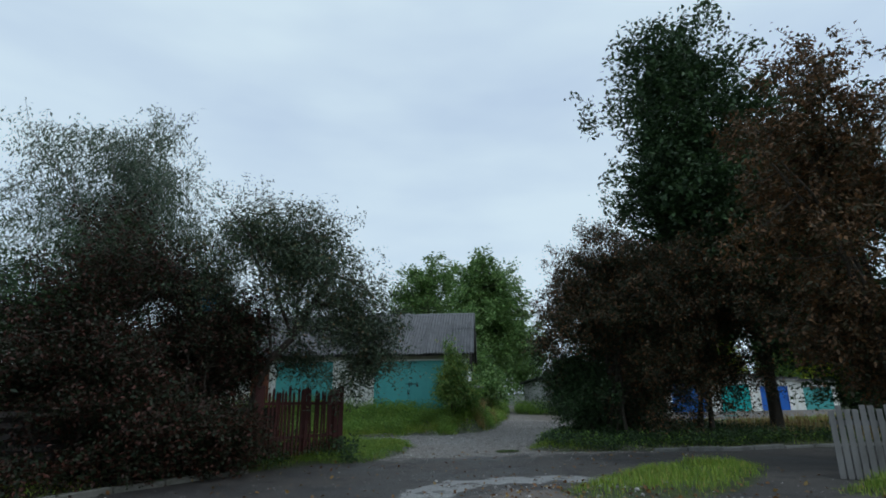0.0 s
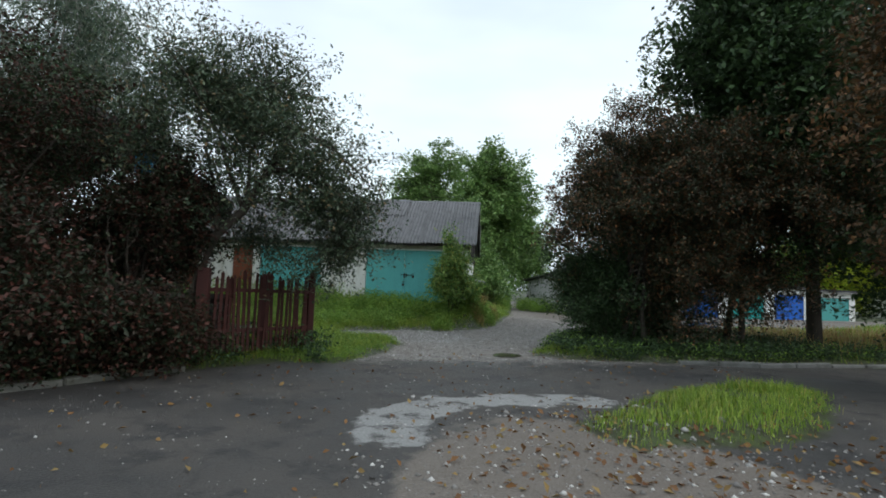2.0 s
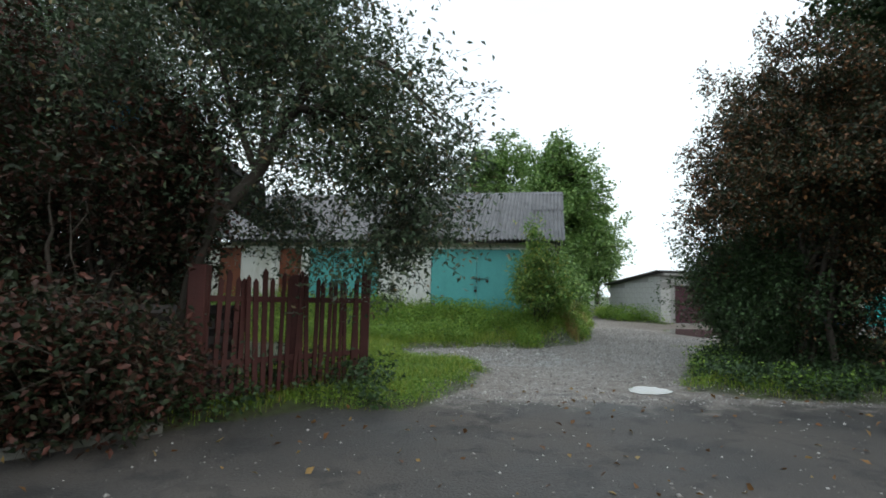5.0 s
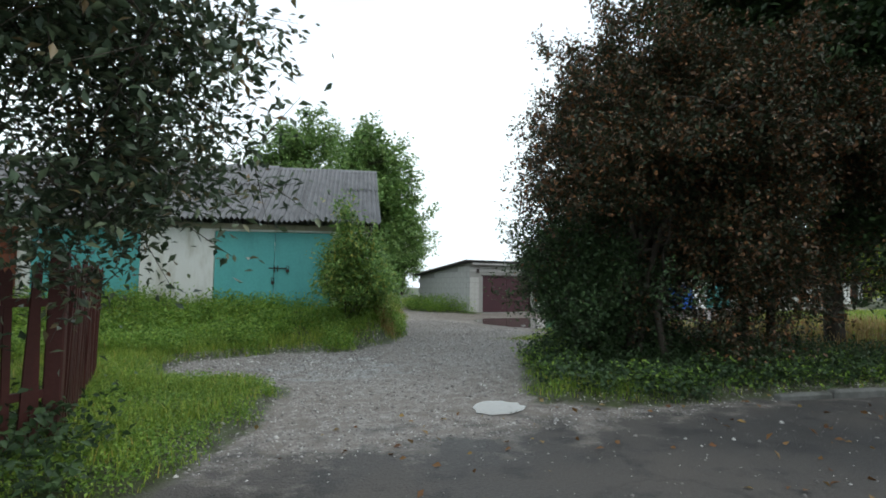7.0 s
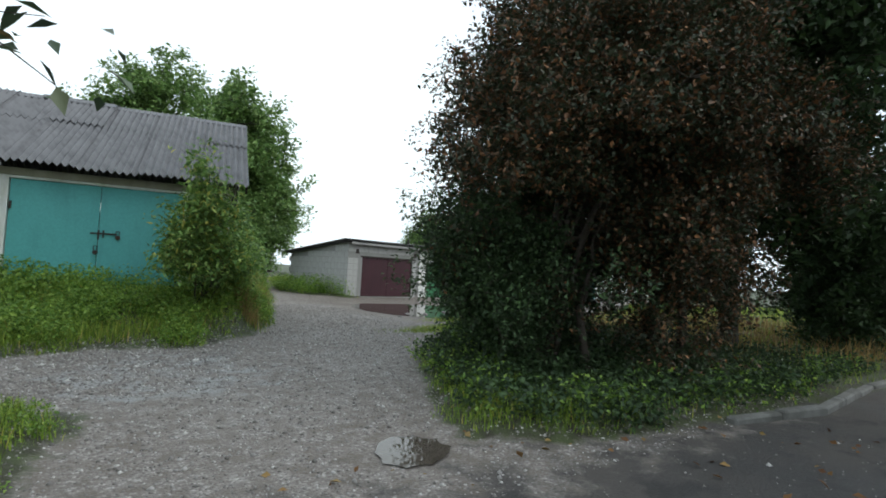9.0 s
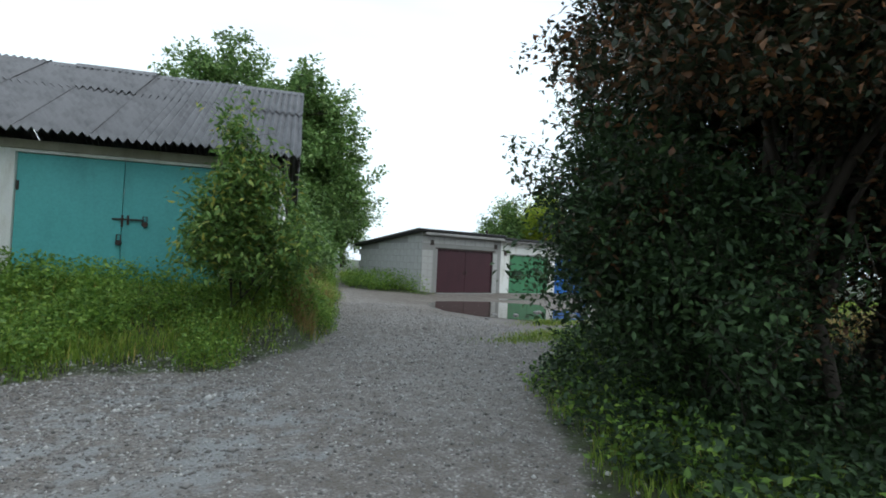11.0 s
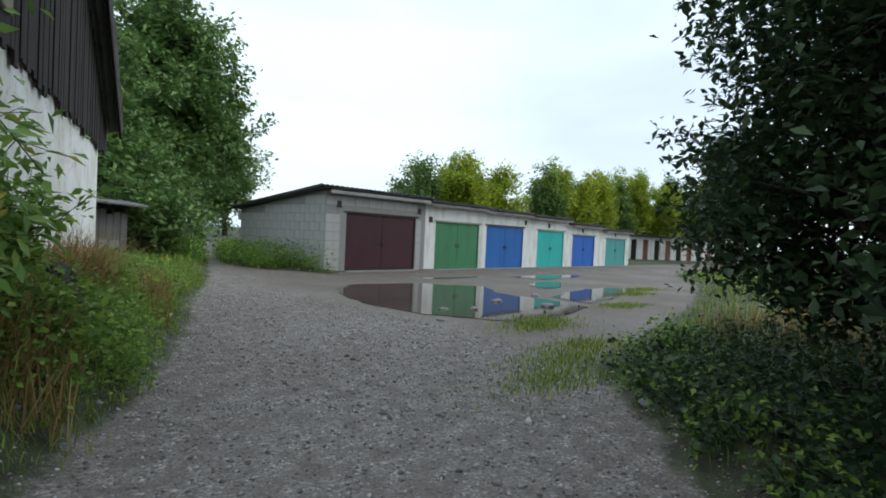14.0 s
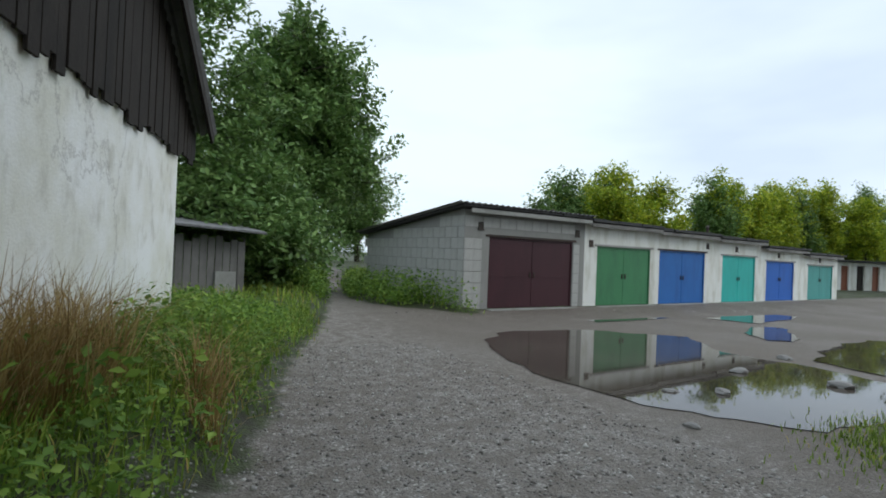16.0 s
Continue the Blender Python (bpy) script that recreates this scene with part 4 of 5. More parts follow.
puddle([(12.86, 30.4), (12.1, 28.6), (12.02, 26.6), (12.4, 25.5), (13.0, 24.75), (14.6, 24.7), (16.3, 25.2), (16.6, 26.6), (16.4, 28.0), (17.5, 29.5), (16.0, 30.9), (14.2, 31.2)], 0.012, "broad shallow muddy puddle mirroring the garages", 1)
puddle([(17.2, 26.9), (16.95, 25.6), (18.6, 25.9), (22.4, 27.2), (21.6, 27.9), (19.4, 27.6)], 0.016, "muddy puddle beside the grassy field edge", 6)
puddle([(19.4, 29.3), (18.9, 28.6), (19.4, 28.3), (20.4, 28.8), (21.8, 29.9), (21.0, 30.2)], 0.018, "small muddy puddle in the gravel yard", 2)
puddle([(21.6, 32.0), (22.2, 30.6), (26.0, 31.6), (25.5, 32.6)], 0.016, "long narrow puddle before the garages", 3)
puddle([(17.2, 32.6), (17.3, 31.9), (20.4, 32.2), (20.2, 32.9)], 0.022, "thin puddle beside the gravel", 4)
puddle([(4.30, 14.70), (4.22, 14.46), (4.32, 14.28), (4.56, 14.24), (4.78, 14.34), (4.97, 14.50), (5.0, 14.74), (4.86, 14.92), (4.66, 14.98), (4.45, 14.88)], 0.014, "small bright puddle in the lane", 5)

# ---- loose stones and a tyre ----
for k, (x, y, s) in enumerate(((14.95, 26.8, 0.16), (13.46, 26.1, 0.14), (15.4, 25.7, 0.18), (12.9, 26.4, 0.10), (0.1, 5.3, 0.06), (16.9, 27.2, 0.15), (11.9, 25.4, 0.09), (8.4, 24.0, 0.05), (10.3, 20.9, 0.10))):
    bm = lumps(k, 2, 0.75, 1.1)
    bmesh.ops.scale(bm, vec=(s, s * 0.75, s * 0.6), verts=bm.verts)
    me = bpy.data.meshes.new("stone")
    bm.to_mesh(me)
    bm.free()
    me.materials.append(M_STONE)
    ob = tagged(new("stone", me), "rough grey stone lying in the yard", "stone", "loose stones")
    ob.matrix_world = pose(x, y, float(ground_z(x, y)) + s * 0.15, 0, 0, k * 47)

tyre_v, tyre_f = [], []
for a in range(28):
    for b_ in range(10):
        t0, t1 = a / 28 * 2 * math.pi, b_ / 10 * 2 * math.pi
        rr_ = 0.24 + 0.085 * math.cos(t1)
        tyre_v.append((rr_ * math.cos(t0), rr_ * math.sin(t0), 0.085 * math.sin(t1)))
        tyre_f.append((a * 10 + b_, ((a + 1) % 28) * 10 + b_, ((a + 1) % 28) * 10 + (b_ + 1) % 10, a * 10 + (b_ + 1) % 10))
tyre = tagged(new("tyre", raw_mesh("tyre", tyre_v, tyre_f, M_RUBBER, True)), "old black tyre half buried in weeds by the wall", "tyre")
tyre.matrix_world = pose(6.46, 24.4, float(ground_z(6.46, 24.4)) + 0.15, 62, 0, 75)

# ---- trees and shrubs ----
tree("fruit_tree", (-2.1, 13.0, 0.1), [(-1.4, 13.0, 4.7, 1.8, 1.7, 1.5), (-0.3, 12.6, 3.7, 1.5, 1.5, 1.2), (0.6, 12.4, 3.2, 0.8, 0.7, 0.6), (-0.2, 13.6, 2.6, 1.2, 0.9, 0.8), (-1.9, 13.4, 5.1, 1.9, 1.7, 1.4), (0.5, 13.2, 2.4, 0.75, 0.8, 0.75), (0.95, 12.4, 2.1, 0.35, 0.4, 0.55), (1.15, 12.3, 3.0, 0.4, 0.4, 0.3), (-0.3, 13.3, 2.15, 0.8, 0.5, 0.5), (0.35, 13.2, 1.95, 0.5, 0.5, 0.45), (-2.7, 12.9, 3.9, 0.8, 0.6, 0.9), (0.7, 12.7, 2.8, 0.8, 0.8, 0.7), (-0.9, 13.8, 2.6, 0.8, 0.7, 0.7)], 2300, 24, 0.082, 0.46, L_APPLE, M_BARK, 0.10,
     "leaning fruit tree with dark glossy leaves over the fence", 11, limbs=9, shell=0.6, gap=0.32, droop=0.3, clump=0.2, bunch=5, twig_len=0.5,
     bole=[(-2.1, 13.0, -0.1), (-1.9, 12.9, 0.9), (-1.72, 12.75, 1.6), (-1.45, 12.6, 2.3), (-1.0, 12.5, 2.75), (-0.6, 12.4, 3.5), (-0.2, 12.3, 4.2)])
tree("plum_tree", (8.9, 16.4, 0.1), [(8.4, 16.5, 3.5, 2.1, 2.1, 2.2), (9.3, 16.9, 5.0, 2.5, 2.3, 2.1), (9.4, 15.5, 2.4, 2.0, 1.4, 1.9), (9.4, 14.6, 4.2, 1.7, 0.9, 1.3)], 4300, 38, 0.085, 0.55, L_PLUM, M_BARK, 0.13,
     "dense purple-brown plum tree reaching down to the grass", 21, stems=4, limbs=26, shell=0.6, gap=0.16, clump=0.26, bunch=9, droop=0.35, twig_len=0.5)
tree("plum_tree", (12.0, 16.4, 0.1), [(11.8, 16.4, 4.2, 2.3, 2.2, 2.4), (12.0, 15.8, 2.4, 2.3, 1.3, 1.2), (11.2, 16.6, 5.4, 2.0, 2.0, 1.8), (10.6, 15.4, 4.8, 1.6, 1.4, 1.6), (12.4, 14.4, 4.5, 2.2, 1.1, 1.5)], 4000, 32, 0.095, 0.55, L_PLUM, M_BARK, 0.15,
     "dark plum tree with brown-red leaves in deep shade", 25, stems=3, limbs=20, shell=0.6, gap=0.16, clump=0.28, bunch=9, droop=0.35, twig_len=0.5)
tree("bird_cherry", (8.1, 16.7, 0.1), [(7.95, 16.6, 1.8, 1.2, 1.45, 1.5), (8.5, 17.6, 2.8, 1.2, 1.3, 1.7)], 1600, 34, 0.082, 0.5, L_DARK, M_BARK, 0.08,
     "dark green bush leaning from the plum trees to the lane", 26, "tree", stems=3, limbs=14, shell=0.55, gap=0.12, clump=0.22, bunch=7, droop=0.3)
tree("bird_cherry", (10.6, 18.9, 0.1), [(10.5, 18.7, 3.0, 1.5, 1.5, 2.3), (11.2, 19.4, 2.8, 1.5, 1.5, 2.2), (10.2, 18.3, 1.3, 1.4, 1.3, 1.2), (11.0, 20.1, 1.6, 0.9, 0.9, 1.3)], 1800, 34, 0.095, 0.5, L_DARK, M_BARK, 0.12,
     "dark green bushy tree with drooping twigs beside the lane", 22, stems=3, limbs=20, shell=0.55, gap=0.1, clump=0.24, bunch=7, droop=0.25)
tree("tall_tree", (14.6, 16.2, 0.0), [(14.4, 16.6, 6.4, 3.8, 3.8, 3.6), (13.4, 17.0, 11.0, 3.2, 3.2, 3.4), (13.0, 17.0, 14.4, 2.0, 2.0, 2.4), (16.4, 16.0, 8.2, 3.6, 3.4, 4.4), (12.4, 16.6, 8.4, 2.4, 2.4, 2.8), (17.5, 15.5, 4.6, 2.6, 2.4, 2.4)], 4200, 28, 0.21, 0.52, L_DARK, M_BARK, 0.22,
     "tall dark green broadleaf tree with a high crown", 23, limbs=26, shell=0.55, gap=0.16, twig_len=0.9, clump=0.5, bunch=7, droop=0.2)
tree("russet_tree", (11.2, 9.2, 0.0), [(10.4, 9.2, 4.2, 1.8, 1.8, 2.2), (10.9, 9.4, 7.0, 2.2, 2.2, 2.6), (12.4, 8.6, 4.4, 2.2, 2.2, 2.6), (12.0, 9.8, 2.6, 1.6, 1.4, 1.4)], 2100, 28, 0.125, 0.5, L_RUSSET, M_BARK, 0.16,
     "russet-leaved tree overhanging the board fence", 24, limbs=18, shell=0.55, gap=0.14, hang=0.35, clump=0.3, bunch=6)
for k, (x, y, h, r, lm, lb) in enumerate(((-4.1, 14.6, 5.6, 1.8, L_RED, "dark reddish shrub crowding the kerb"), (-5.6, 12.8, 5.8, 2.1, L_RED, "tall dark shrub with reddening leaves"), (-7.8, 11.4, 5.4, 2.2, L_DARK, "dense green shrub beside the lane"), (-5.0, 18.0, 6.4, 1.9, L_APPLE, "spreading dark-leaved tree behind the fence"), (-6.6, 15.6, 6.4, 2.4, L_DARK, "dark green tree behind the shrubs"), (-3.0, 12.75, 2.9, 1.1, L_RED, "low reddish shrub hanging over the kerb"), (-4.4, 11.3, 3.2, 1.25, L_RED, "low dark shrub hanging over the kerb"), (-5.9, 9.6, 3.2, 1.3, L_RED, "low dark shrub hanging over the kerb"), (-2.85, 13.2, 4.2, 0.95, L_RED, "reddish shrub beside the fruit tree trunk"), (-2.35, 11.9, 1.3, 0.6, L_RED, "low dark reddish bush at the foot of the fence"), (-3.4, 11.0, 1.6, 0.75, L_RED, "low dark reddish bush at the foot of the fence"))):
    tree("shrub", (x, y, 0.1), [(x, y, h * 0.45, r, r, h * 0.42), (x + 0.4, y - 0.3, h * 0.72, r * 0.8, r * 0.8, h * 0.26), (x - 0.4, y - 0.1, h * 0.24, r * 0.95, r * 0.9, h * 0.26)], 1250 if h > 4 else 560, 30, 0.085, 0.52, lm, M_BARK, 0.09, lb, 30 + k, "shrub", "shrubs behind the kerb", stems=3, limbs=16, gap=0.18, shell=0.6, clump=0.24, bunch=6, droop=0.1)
tree("weeping_tree", (-9.0, 21.5, 0.0), [(-8.6, 21.5, 10.0, 3.0, 3.0, 2.4), (-8.2, 21.2, 7.6, 3.5, 3.5, 3.0)], 1300, 26, 0.16, 0.3, L_BIRCH, M_PALEBARK, 0.2, "pale weeping tree with hanging twigs", 41, hang=1.0, twig_len=1.5, limbs=22, gap=0.2, clump=0.35, bunch=5)
tree("box_elder", (4.85, 22.6, 0.4), [(4.75, 22.45, 1.75, 0.9, 0.55, 0.95), (4.85, 22.5, 2.55, 0.62, 0.45, 0.7), (4.8, 22.5, 3.15, 0.34, 0.3, 0.85), (5.3, 22.6, 1.55, 0.65, 0.5, 0.75), (4.25, 22.4, 1.45, 0.65, 0.4, 0.55), (4.95, 22.25, 0.95, 1.0, 0.45, 0.55)], 560, 22, 0.128, 0.38, L_MAPLE, M_BARK, 0.03,
     "light green box elder sapling growing against the shed corner", 51, "shrub", stems=4, limbs=18, twig_len=0.5, gap=0.16, shell=0.6, clump=0.12, bunch=3, droop=0.35)
tree("elder_bush", (5.9, 23.1, 0.4), [(5.75, 22.95, 1.15, 0.5, 0.42, 0.6), (6.05, 23.35, 0.85, 0.38, 0.4, 0.42), (5.5, 22.8, 0.9, 0.45, 0.4, 0.5)], 260, 20, 0.09, 0.5, L_WEED, M_BARK, 0.02,
     "green elder bush at the corner of the shed", 52, "shrub", stems=1, limbs=6, twig_len=0.3, gap=0.1, clump=0.12, bunch=4, droop=0.3)
for k, (x, y, h) in enumerate(((17.6, 14.9, 4.6), (21.5, 15.6, 5.0), (26.0, 16.5, 5.2))):
    tree("shrub", (x, y, 0.0), [(x, y, h * 0.5, 2.1, 1.7, h * 0.46), (x + 0.8, y, h * 0.3, 2.2, 1.7, h * 0.3)], 900, 26, 0.15, 0.52, L_DARK, M_BARK, 0.09, "dark green bush in the field beside the side road", 90 + k, "shrub", "bushes by the side road", stems=3, limbs=12, gap=0.25, shell=0.6)
tree("broadleaf_tree", (17.2, 58.0, 0.0), [(16.2, 58, 9.5, 4.8, 5.0, 5.0), (15.8, 57.5, 14.0, 3.2, 3.4, 3.2), (18.9, 58, 8.2, 3.0, 3.2, 4.2), (14.0, 57, 7.0, 4.2, 4.2, 4.5), (18.6, 58.5, 12.0, 2.2, 2.4, 2.6)], 2100, 24, 0.40, 0.55, L_POPLAR, M_BARK, 0.4,
     "large green broadleaf tree at the end of the lane", 61, limbs=26, twig_len=1.2, gap=0.1, clump=0.7, bunch=6)
tree("broadleaf_tree", (7.4, 43.5, 0.0), [(7.3, 43.5, 9.8, 2.6, 2.6, 3.2), (8.2, 43.5, 7.0, 2.8, 2.8, 3.0), (6.0, 43.0, 7.5, 2.6, 2.4, 2.6)], 1100, 24, 0.26, 0.52, L_POPLAR, M_BARK, 0.22,
     "green tree rising behind the shed roof", 63, limbs=18, twig_len=0.9, gap=0.15, clump=0.4, bunch=6)
tree("broadleaf_tree", (33.0, 92.0, 0.0), [(33, 92, 8.0, 5, 5, 5.0), (31, 92, 5.0, 5, 5, 4)], 700, 20, 0.5, 0.55, L_POPLAR, M_BARK, 0.4, "distant round-crowned tree at the lane's end", 62, limbs=14, twig_len=1.8)
tree("broadleaf_tree", (53.5, 35.6, 0.0), [(53.5, 35.6, 6.0, 2.8, 2.8, 4.4), (52.5, 35.2, 9.0, 1.9, 1.9, 2.2), (55.5, 36.0, 7.6, 2.6, 2.6, 3.0)], 900, 22, 0.3, 0.52, L_DARK, M_BARK, 0.25, "dark green tree standing before the low far sheds", 64, limbs=16, twig_len=1.0, gap=0.12, clump=0.4, bunch=6)
rt = random.Random(77)
for k in range(9):
    x, y = 8.5 + rt.uniform(-3, 2.5) + (k % 3) * 0.6, 41 + k * 2.4 + rt.uniform(-1, 1)
    h = rt.uniform(4.0, 6.5)
    tree("young_tree", (x, y, 0), [(x, y, h * 0.55, 2.2, 2.2, h * 0.45), (x + 0.6, y, h * 0.3, 2.4, 2.2, h * 0.3)], 420, 22, 0.26, 0.55, L_POPLAR, M_BARK, 0.1, "green thicket tree along the lane", 70 + k, "tree", "thicket along the lane", limbs=8, twig_len=1.0)
for k in range(36):
    x = 28.5 + k * 1.45 + rt.uniform(-0.6, 0.6)
    y = 45.5 + rt.uniform(-1.5, 3.5)
    h = rt.uniform(6.3, 7.9) * (0.92 + 0.016 * k)
    tree("young_tree", (x, y, 0), [(x, y, h * 0.58, 1.7, 1.5, h * 0.34), (x + rt.uniform(-.8, .8), y, h * 0.38, 2.0, 1.6, h * 0.34), (x + rt.uniform(-.7, .7), y, h * 0.80, 0.9, 0.9, h * 0.2)], 380, 22, 0.26, 0.5, L_YELLOW if k % 4 else L_POPLAR, M_BARK, 0.08, "slender yellow-green young tree behind the garages", 100 + k, "tree", "young trees behind the garages", limbs=8, twig_len=0.9, gap=0.12)

# ---- grass, weeds, litter and gravel ----
rg = np.random.default_rng(5)


def scatter(n, x0, x1, y0, y1, keep):
    xy = np.stack([rg.uniform(x0, x1, n), rg.uniform(y0, y1, n)], 1)
    return xy[keep(xy[:, 0], xy[:, 1])]


def in_shed(x, y):
    c, s = math.cos(radians(SHED_TURN)), math.sin(radians(SHED_TURN))
    u = (x - SHED_X) * c + (y - SHED_Y) * s
    v = -(x - SHED_X) * s + (y - SHED_Y) * c
    return (u < -0.32) & (v > OVER - 0.02) & (v < 7.2) & (u > -17)


def off_road(x, y, m=0.0):
    return (road_at(x, y) < m + 0.25 * np.sin(x * 3.1 + y * 1.7) * np.sin(y * 2.3)) & ~in_shed(x, y)


def lawn(name, label, n, x0, x1, y0, y1, h, w, material, keep=None, lean=0.5):
    xy = scatter(n, x0, x1, y0, y1, keep or (lambda x, y: off_road(x, y)))
    r = road_at(xy[:, 0], xy[:, 1])
    patch = 0.5 + 0.5 * np.sin(xy[:, 0] * 2.7 + 1.3 * np.sin(xy[:, 1] * 1.9)) * np.sin(xy[:, 1] * 2.2 + 1.1 * np.sin(xy[:, 0] * 1.6))
    dens = smooth01((-r + 0.30) / 1.0) * (0.35 + 0.65 * smooth01(patch * 1.5))
    ok = rg.uniform(size=len(xy)) < dens
    xy, dens = xy[ok], dens[ok]
    me = blades(name, xy, ground_z(xy[:, 0], xy[:, 1]) - 0.01, rg, h * (0.55 + 0.6 * dens), w, material, lean)
    return tagged(new(name, me), label, "grass", kind="stuff")


lawn("grass", "lush green grass on the verge before the shed", 110000, -1.5, 7.5, 12.8, 24.5, 0.17, 0.010, L_GRASS, None, 0.9)
lawn("grass", "taller green grass on the bank under the shed wall", 14000, -4, 7.0, 20.5, 25.5, 0.30, 0.010, L_GRASS, None, 0.9)
lawn("grass", "green grass tufts on the island in the lane", 24000, 2.8, 8.6, 6.8, 11, 0.15, 0.009, L_GRASS, None, 0.9)
lawn("grass", "grass along the edge of the plum trees", 15000, 5.0, 16, 13.3, 24.5, 0.16, 0.011, L_GRASS, lambda x, y: off_road(x, y) & (road_at(x, y) > -0.75), 0.9)
lawn("grass", "green grass along the gable wall", 30000, 5.6, 10.5, 23, 34, 0.26, 0.012, L_GRASS, None, 0.9)
lawn("grass", "grass at the far end of the lane", 30000, 8, 30, 31, 60, 0.3, 0.03, L_GRASS, lambda x, y: off_road(x, y) & ((y > 41) | (x < 15.0)), 0.8)
lawn("grass", "grass strip under the shrubs", 22000, -9, 0.5, 7, 15, 0.16, 0.011, L_GRASS, None, 0.9)
lawn("grass", "rough grass at the lane's mouth", 26000, 7, 14, 3, 10.5, 0.18, 0.011, L_GRASS, None, 0.9)
lawn("grass", "grassy field beyond the puddles", 40000, 12, 48, 14, 31, 0.2, 0.022, L_GRASS, None, 0.8)
lawn("dry_grass", "dry straw-coloured grass leaning over the bank", 26000, 5.4, 8.6, 22.0, 27.2, 0.70, 0.010, L_DRY, lambda x, y: off_road(x, y, -0.2) & (np.hypot(x - 6.6, y - 24.0) > 0.55) & (np.sin(y * 1.7 + 0.4) + np.sin(x * 2.6 + y * 0.4) > 0.15), 1.2)
lawn("dry_grass", "dry yellow grass in the field under the trees", 5000, 13, 26, 13.8, 22, 0.5, 0.02, L_DRY, lambda x, y: off_road(x, y, -0.8), 0.7)


tuft = np.array([(13.5, 24.5), (13.0, 24.1), (17.5, 25.0), (10.4, 21.9), (11.3, 22.4), (12.3, 22.8), (20.6, 26.4), (22.5, 27.0)])
txy = np.concatenate([q + rg.normal(size=(900, 2)) * np.array([0.5, 0.22]) for q in tuft])
tagged(new("grass", blades("grass", txy, np.full(len(txy), 0.0), rg, 0.07, 0.012, L_GRASS, 0.9)), "grass tufts at the puddle's edge", "grass", kind="stuff")


def weeds(name, label, n, x0, x1, y0, y1, h, leaf, keep, material=None):
    xy = scatter(n, x0, x1, y0, y1, keep)
    z = ground_z(xy[:, 0], xy[:, 1])
    k = 16
    hh = h * rg.uniform(0.4, 1.2, len(xy))
    c = np.repeat(np.concatenate([xy, z[:, None]], 1), k, axis=0)
    up = rg.uniform(0.05, 1, len(c))
    c[:, 2] += up * np.repeat(hh, k)
    c[:, :2] += rg.normal(size=(len(c), 2)) * (0.05 + 0.10 * h)
    return tagged(new(name, leaf_mesh(name, c, leaf, 0.6, rg, material or L_WEED)), label, "weeds", kind="stuff")


weeds("weeds", "broad-leaved green weeds and creeper under the shed wall", 1500, -8, 5.0, 21.5, 26.5, 0.5, 0.09, lambda x, y: off_road(x, y, -0.9) & (x < 3.4))
weeds("weeds", "small-leaved bright green weeds on the bank", 5200, -3, 7.0, 20.6, 24.8, 0.46, 0.055, lambda x, y: off_road(x, y, -0.15) & (np.sin(x * 2.9 + 1.4 * np.sin(y * 2.1)) + np.sin(y * 3.3 - x) > -0.35))
weeds("weeds", "tall leafy nettles on the bank before the teal gates", 420, -2, 6.2, 20.8, 23.6, 0.62, 0.075, lambda x, y: off_road(x, y, -0.35) & (np.sin(x * 2.3 + y) + np.sin(y * 3.1) > 0))
weeds("weeds", "small clover and low weeds in the verge", 4200, -0.8, 4.0, 13.2, 20.0, 0.14, 0.035, lambda x, y: off_road(x, y, -0.1))
weeds("weeds", "nettles and bramble along the gable wall", 900, 5.6, 9.6, 23.0, 33.0, 0.45, 0.09, lambda x, y: off_road(x, y, -0.25))
weeds("weeds", "small weeds along the gable wall", 2600, 5.6, 10.2, 23.0, 34.0, 0.35, 0.04, lambda x, y: off_road(x, y, -0.1))
weeds("weeds", "leafy green weeds along the edge of the plum trees", 1100, 5.0, 14, 13.6, 22.5, 0.36, 0.065, lambda x, y: off_road(x, y, -0.1) & (road_at(x, y) > -1.1), L_WEED)
# below the crowns the darker leaf material paints in the plum trees' shade
weeds("weeds", "leafy undergrowth below the plum trees, shade put into darker leaf colour", 4200, 5.2, 15, 13.6, 21.8, 0.32, 0.075, lambda x, y: off_road(x, y, -0.2), L_DARK)
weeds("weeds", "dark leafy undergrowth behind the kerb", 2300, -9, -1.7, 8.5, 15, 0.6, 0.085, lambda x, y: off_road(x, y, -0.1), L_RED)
weeds("weeds", "sparse dark weeds and dock leaves before the picket fence", 620, -3.2, 0.6, 10.5, 14.6, 0.5, 0.08, lambda x, y: off_road(x, y, -0.1), L_DARK)
weeds("weeds", "leafy green bushes beside the garage wall", 1300, 11.6, 14.6, 33.2, 43, 0.8, 0.10, lambda x, y: off_road(x, y, -0.1) & (x < 14.5 - 0.07 * (y - 34)))

lit = scatter(18000, -6, 9, 3, 15, lambda x, y: (road_at(x, y) > -0.6) & (rg.uniform(size=len(x)) < 0.04 + 0.6 * np.exp(-((x - 4.0) ** 2 + (y - 6.9) ** 2) / 4)))
litc = np.concatenate([lit, (ground_z(lit[:, 0], lit[:, 1]) + 0.015)[:, None]], 1)
tagged(new("fallen_leaves", leaf_mesh("fallen_leaves", litc, 0.085, 0.6, rg, L_FALLEN)), "scattered brown fallen leaves on the asphalt", "leaves", kind="stuff")

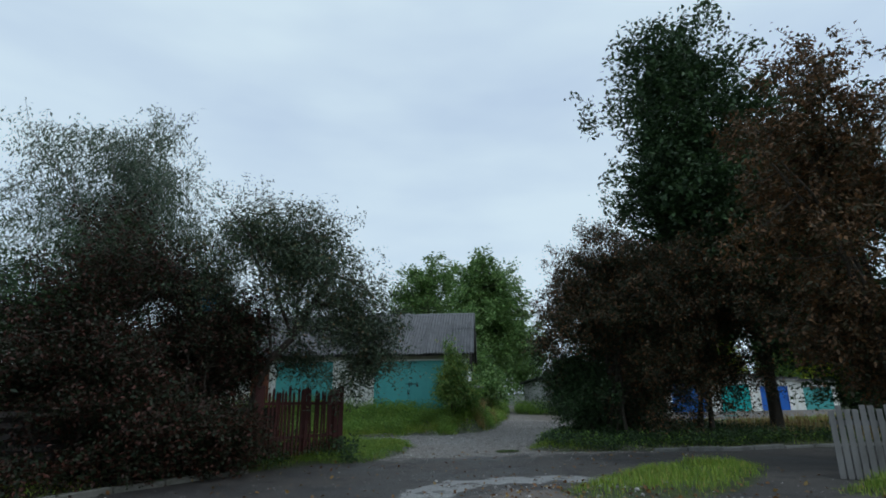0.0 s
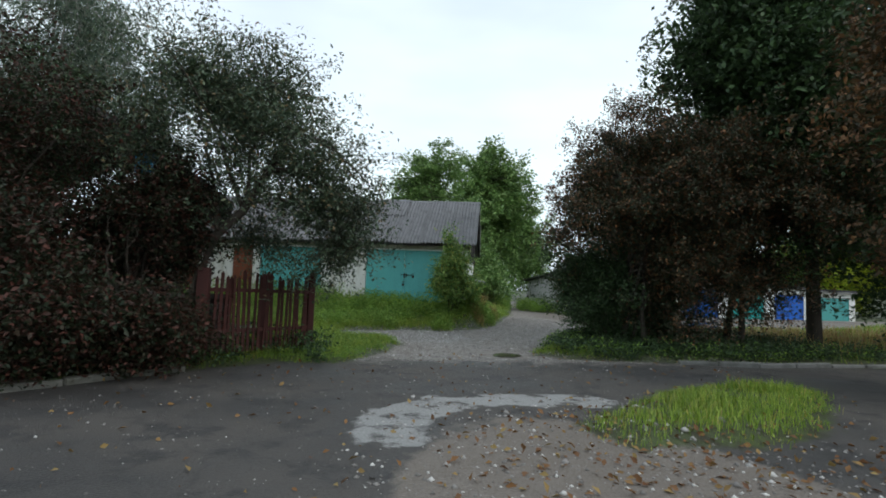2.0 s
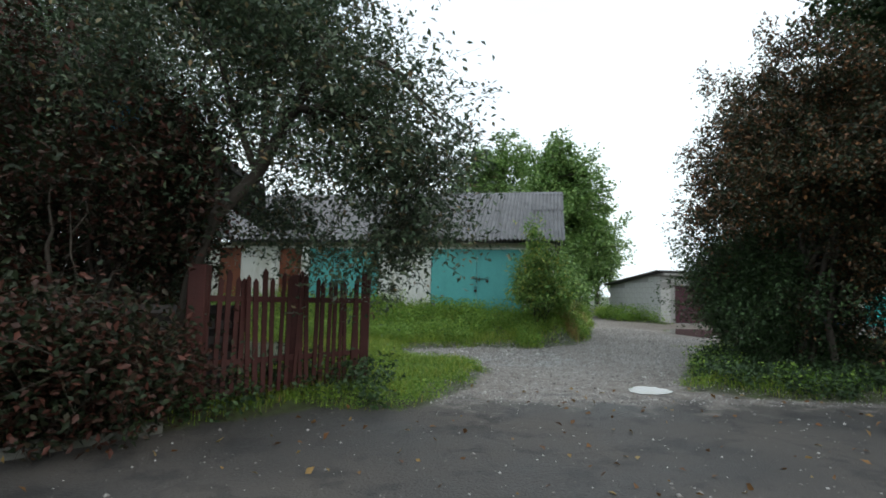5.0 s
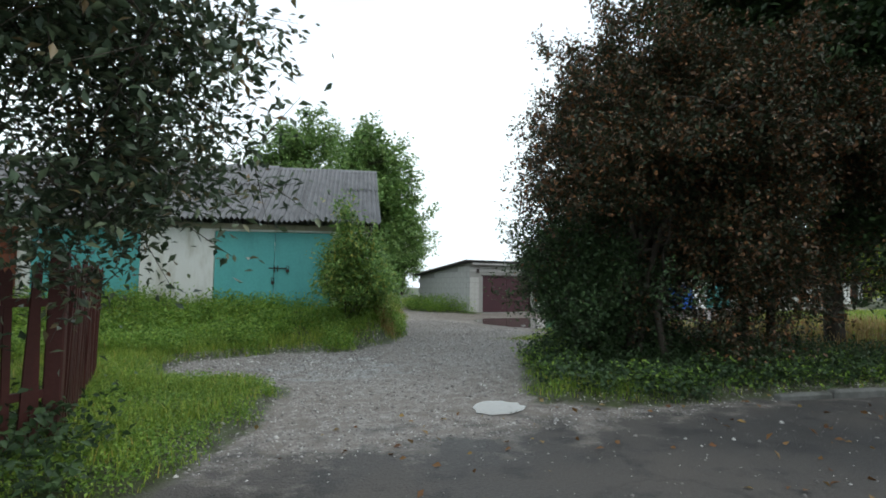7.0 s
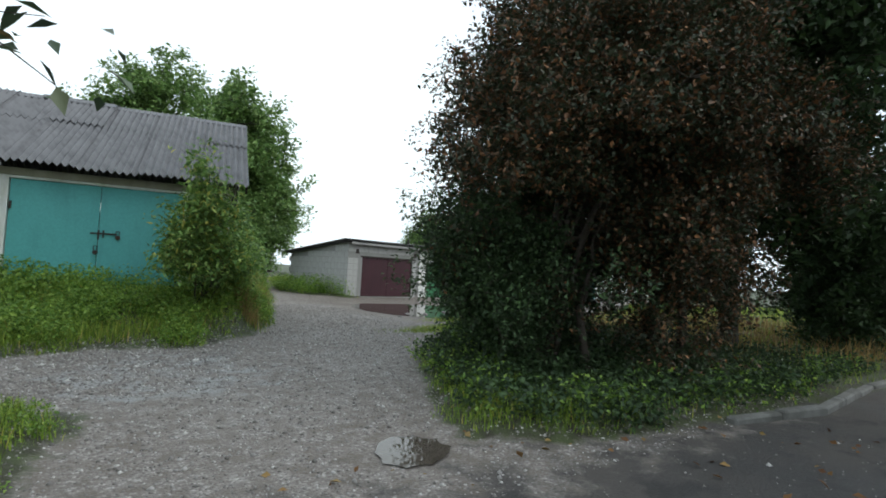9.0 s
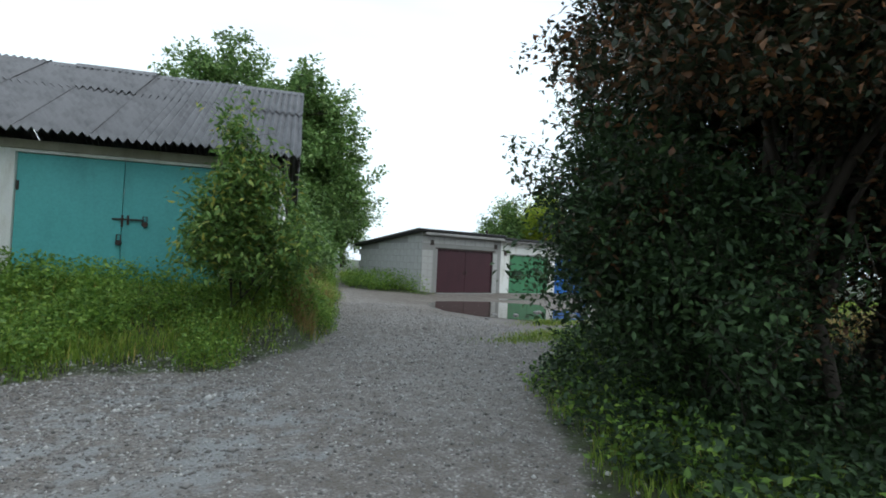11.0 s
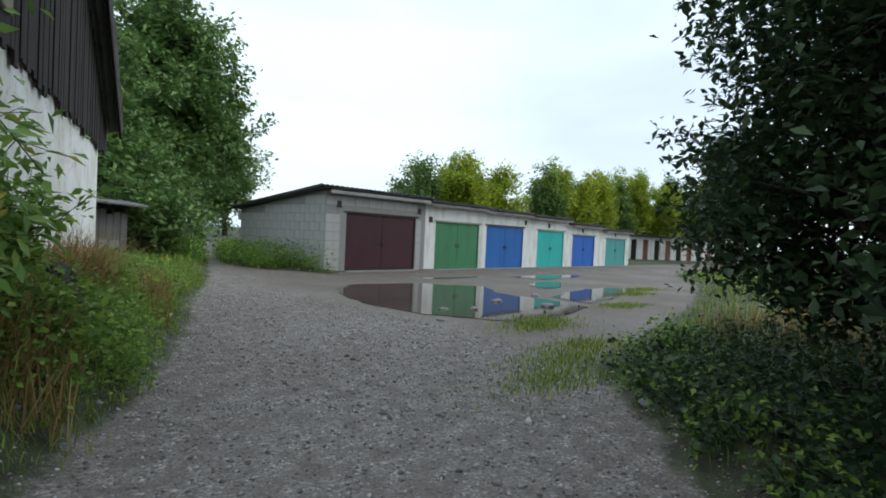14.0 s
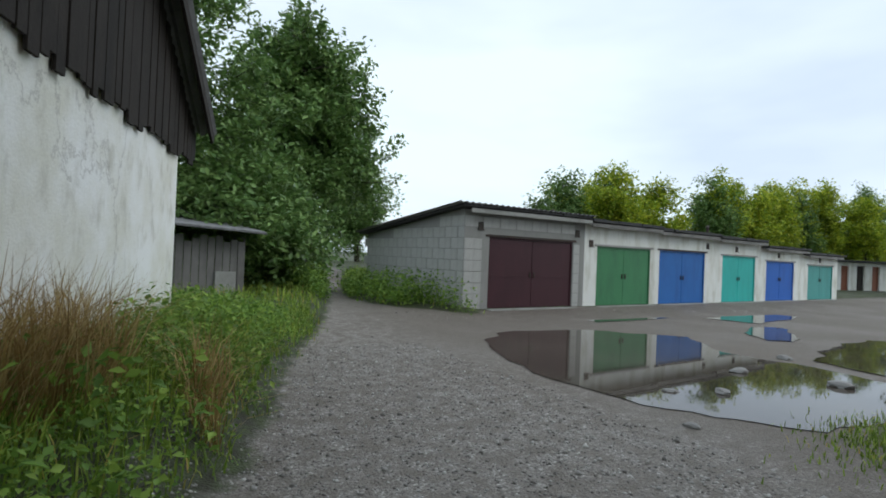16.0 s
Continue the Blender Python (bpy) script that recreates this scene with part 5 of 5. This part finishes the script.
# loose gravel
oct_v = np.array([(1, 0, 0), (-1, 0, 0), (0, 1, 0), (0, -1, 0), (0, 0, 0.7), (0, 0, -0.7)], float)
oct_f = np.array([(0, 2, 4), (2, 1, 4), (1, 3, 4), (3, 0, 4), (2, 0, 5), (1, 2, 5), (3, 1, 5), (0, 3, 5)])


def gravel(n, x0, x1, y0, y1, size, keep, label):
    xy = scatter(n, x0, x1, y0, y1, keep)
    m = len(xy)
    s = size * rg.lognormal(0, 0.45, m)
    a = rg.uniform(0, 2 * np.pi, m)
    v = oct_v[None] * rg.uniform(0.6, 1.3, (m, 6, 1)) * s[:, None, None]
    ca, sa = np.cos(a)[:, None], np.sin(a)[:, None]
    vx, vy = v[:, :, 0] * ca - v[:, :, 1] * sa, v[:, :, 0] * sa + v[:, :, 1] * ca
    v = np.stack([vx + xy[:, 0:1], vy + xy[:, 1:2], v[:, :, 2] + (ground_z(xy[:, 0], xy[:, 1]) + s * 0.15)[:, None]], -1)
    f = (np.arange(m)[:, None, None] * 6 + oct_f[None]).reshape(-1, 3)
    tagged(new("gravel", array_mesh("gravel", v.reshape(-1, 3), np.zeros((0, 4), int), M_PEBBLE, f)), label, "gravel", kind="stuff")


gravel(60000, 1.0, 11.5, 13.5, 30.5, 0.0095, lambda x, y: (road_at(x, y) > -0.5) & (np.hypot((x - 4.62) / 0.6, (y - 14.6) / 0.56) > 1), "loose grey gravel on the lane")
gravel(3200, 0.8, 6.5, 2.5, 10.5, 0.016, lambda x, y: (np.hypot((x - 3.2) / 2.2, (y - 6.4) / 3.4) < 1.0 + 0.3 * np.sin(x * 5 + y * 3)), "broken stones where the asphalt has worn away")
gravel(4500, -5, 9, 1, 14, 0.008, lambda x, y: road_at(x, y) > 0, "scattered grit on the asphalt")
gravel(3500, 9, 28, 24, 34.5, 0.012, lambda x, y: (road_at(x, y) > 0) & ((x < 11.6) | (y > 32.8)), "scattered stones in the yard")
gravel(11000, 0.8, 7.0, 17.5, 22.8, 0.013, lambda x, y: (road_at(x, y) > -0.7) & (x < 4.0 + 0.35 * (y - 17.5)), "pale broken limestone pieces on the lane before the shed")
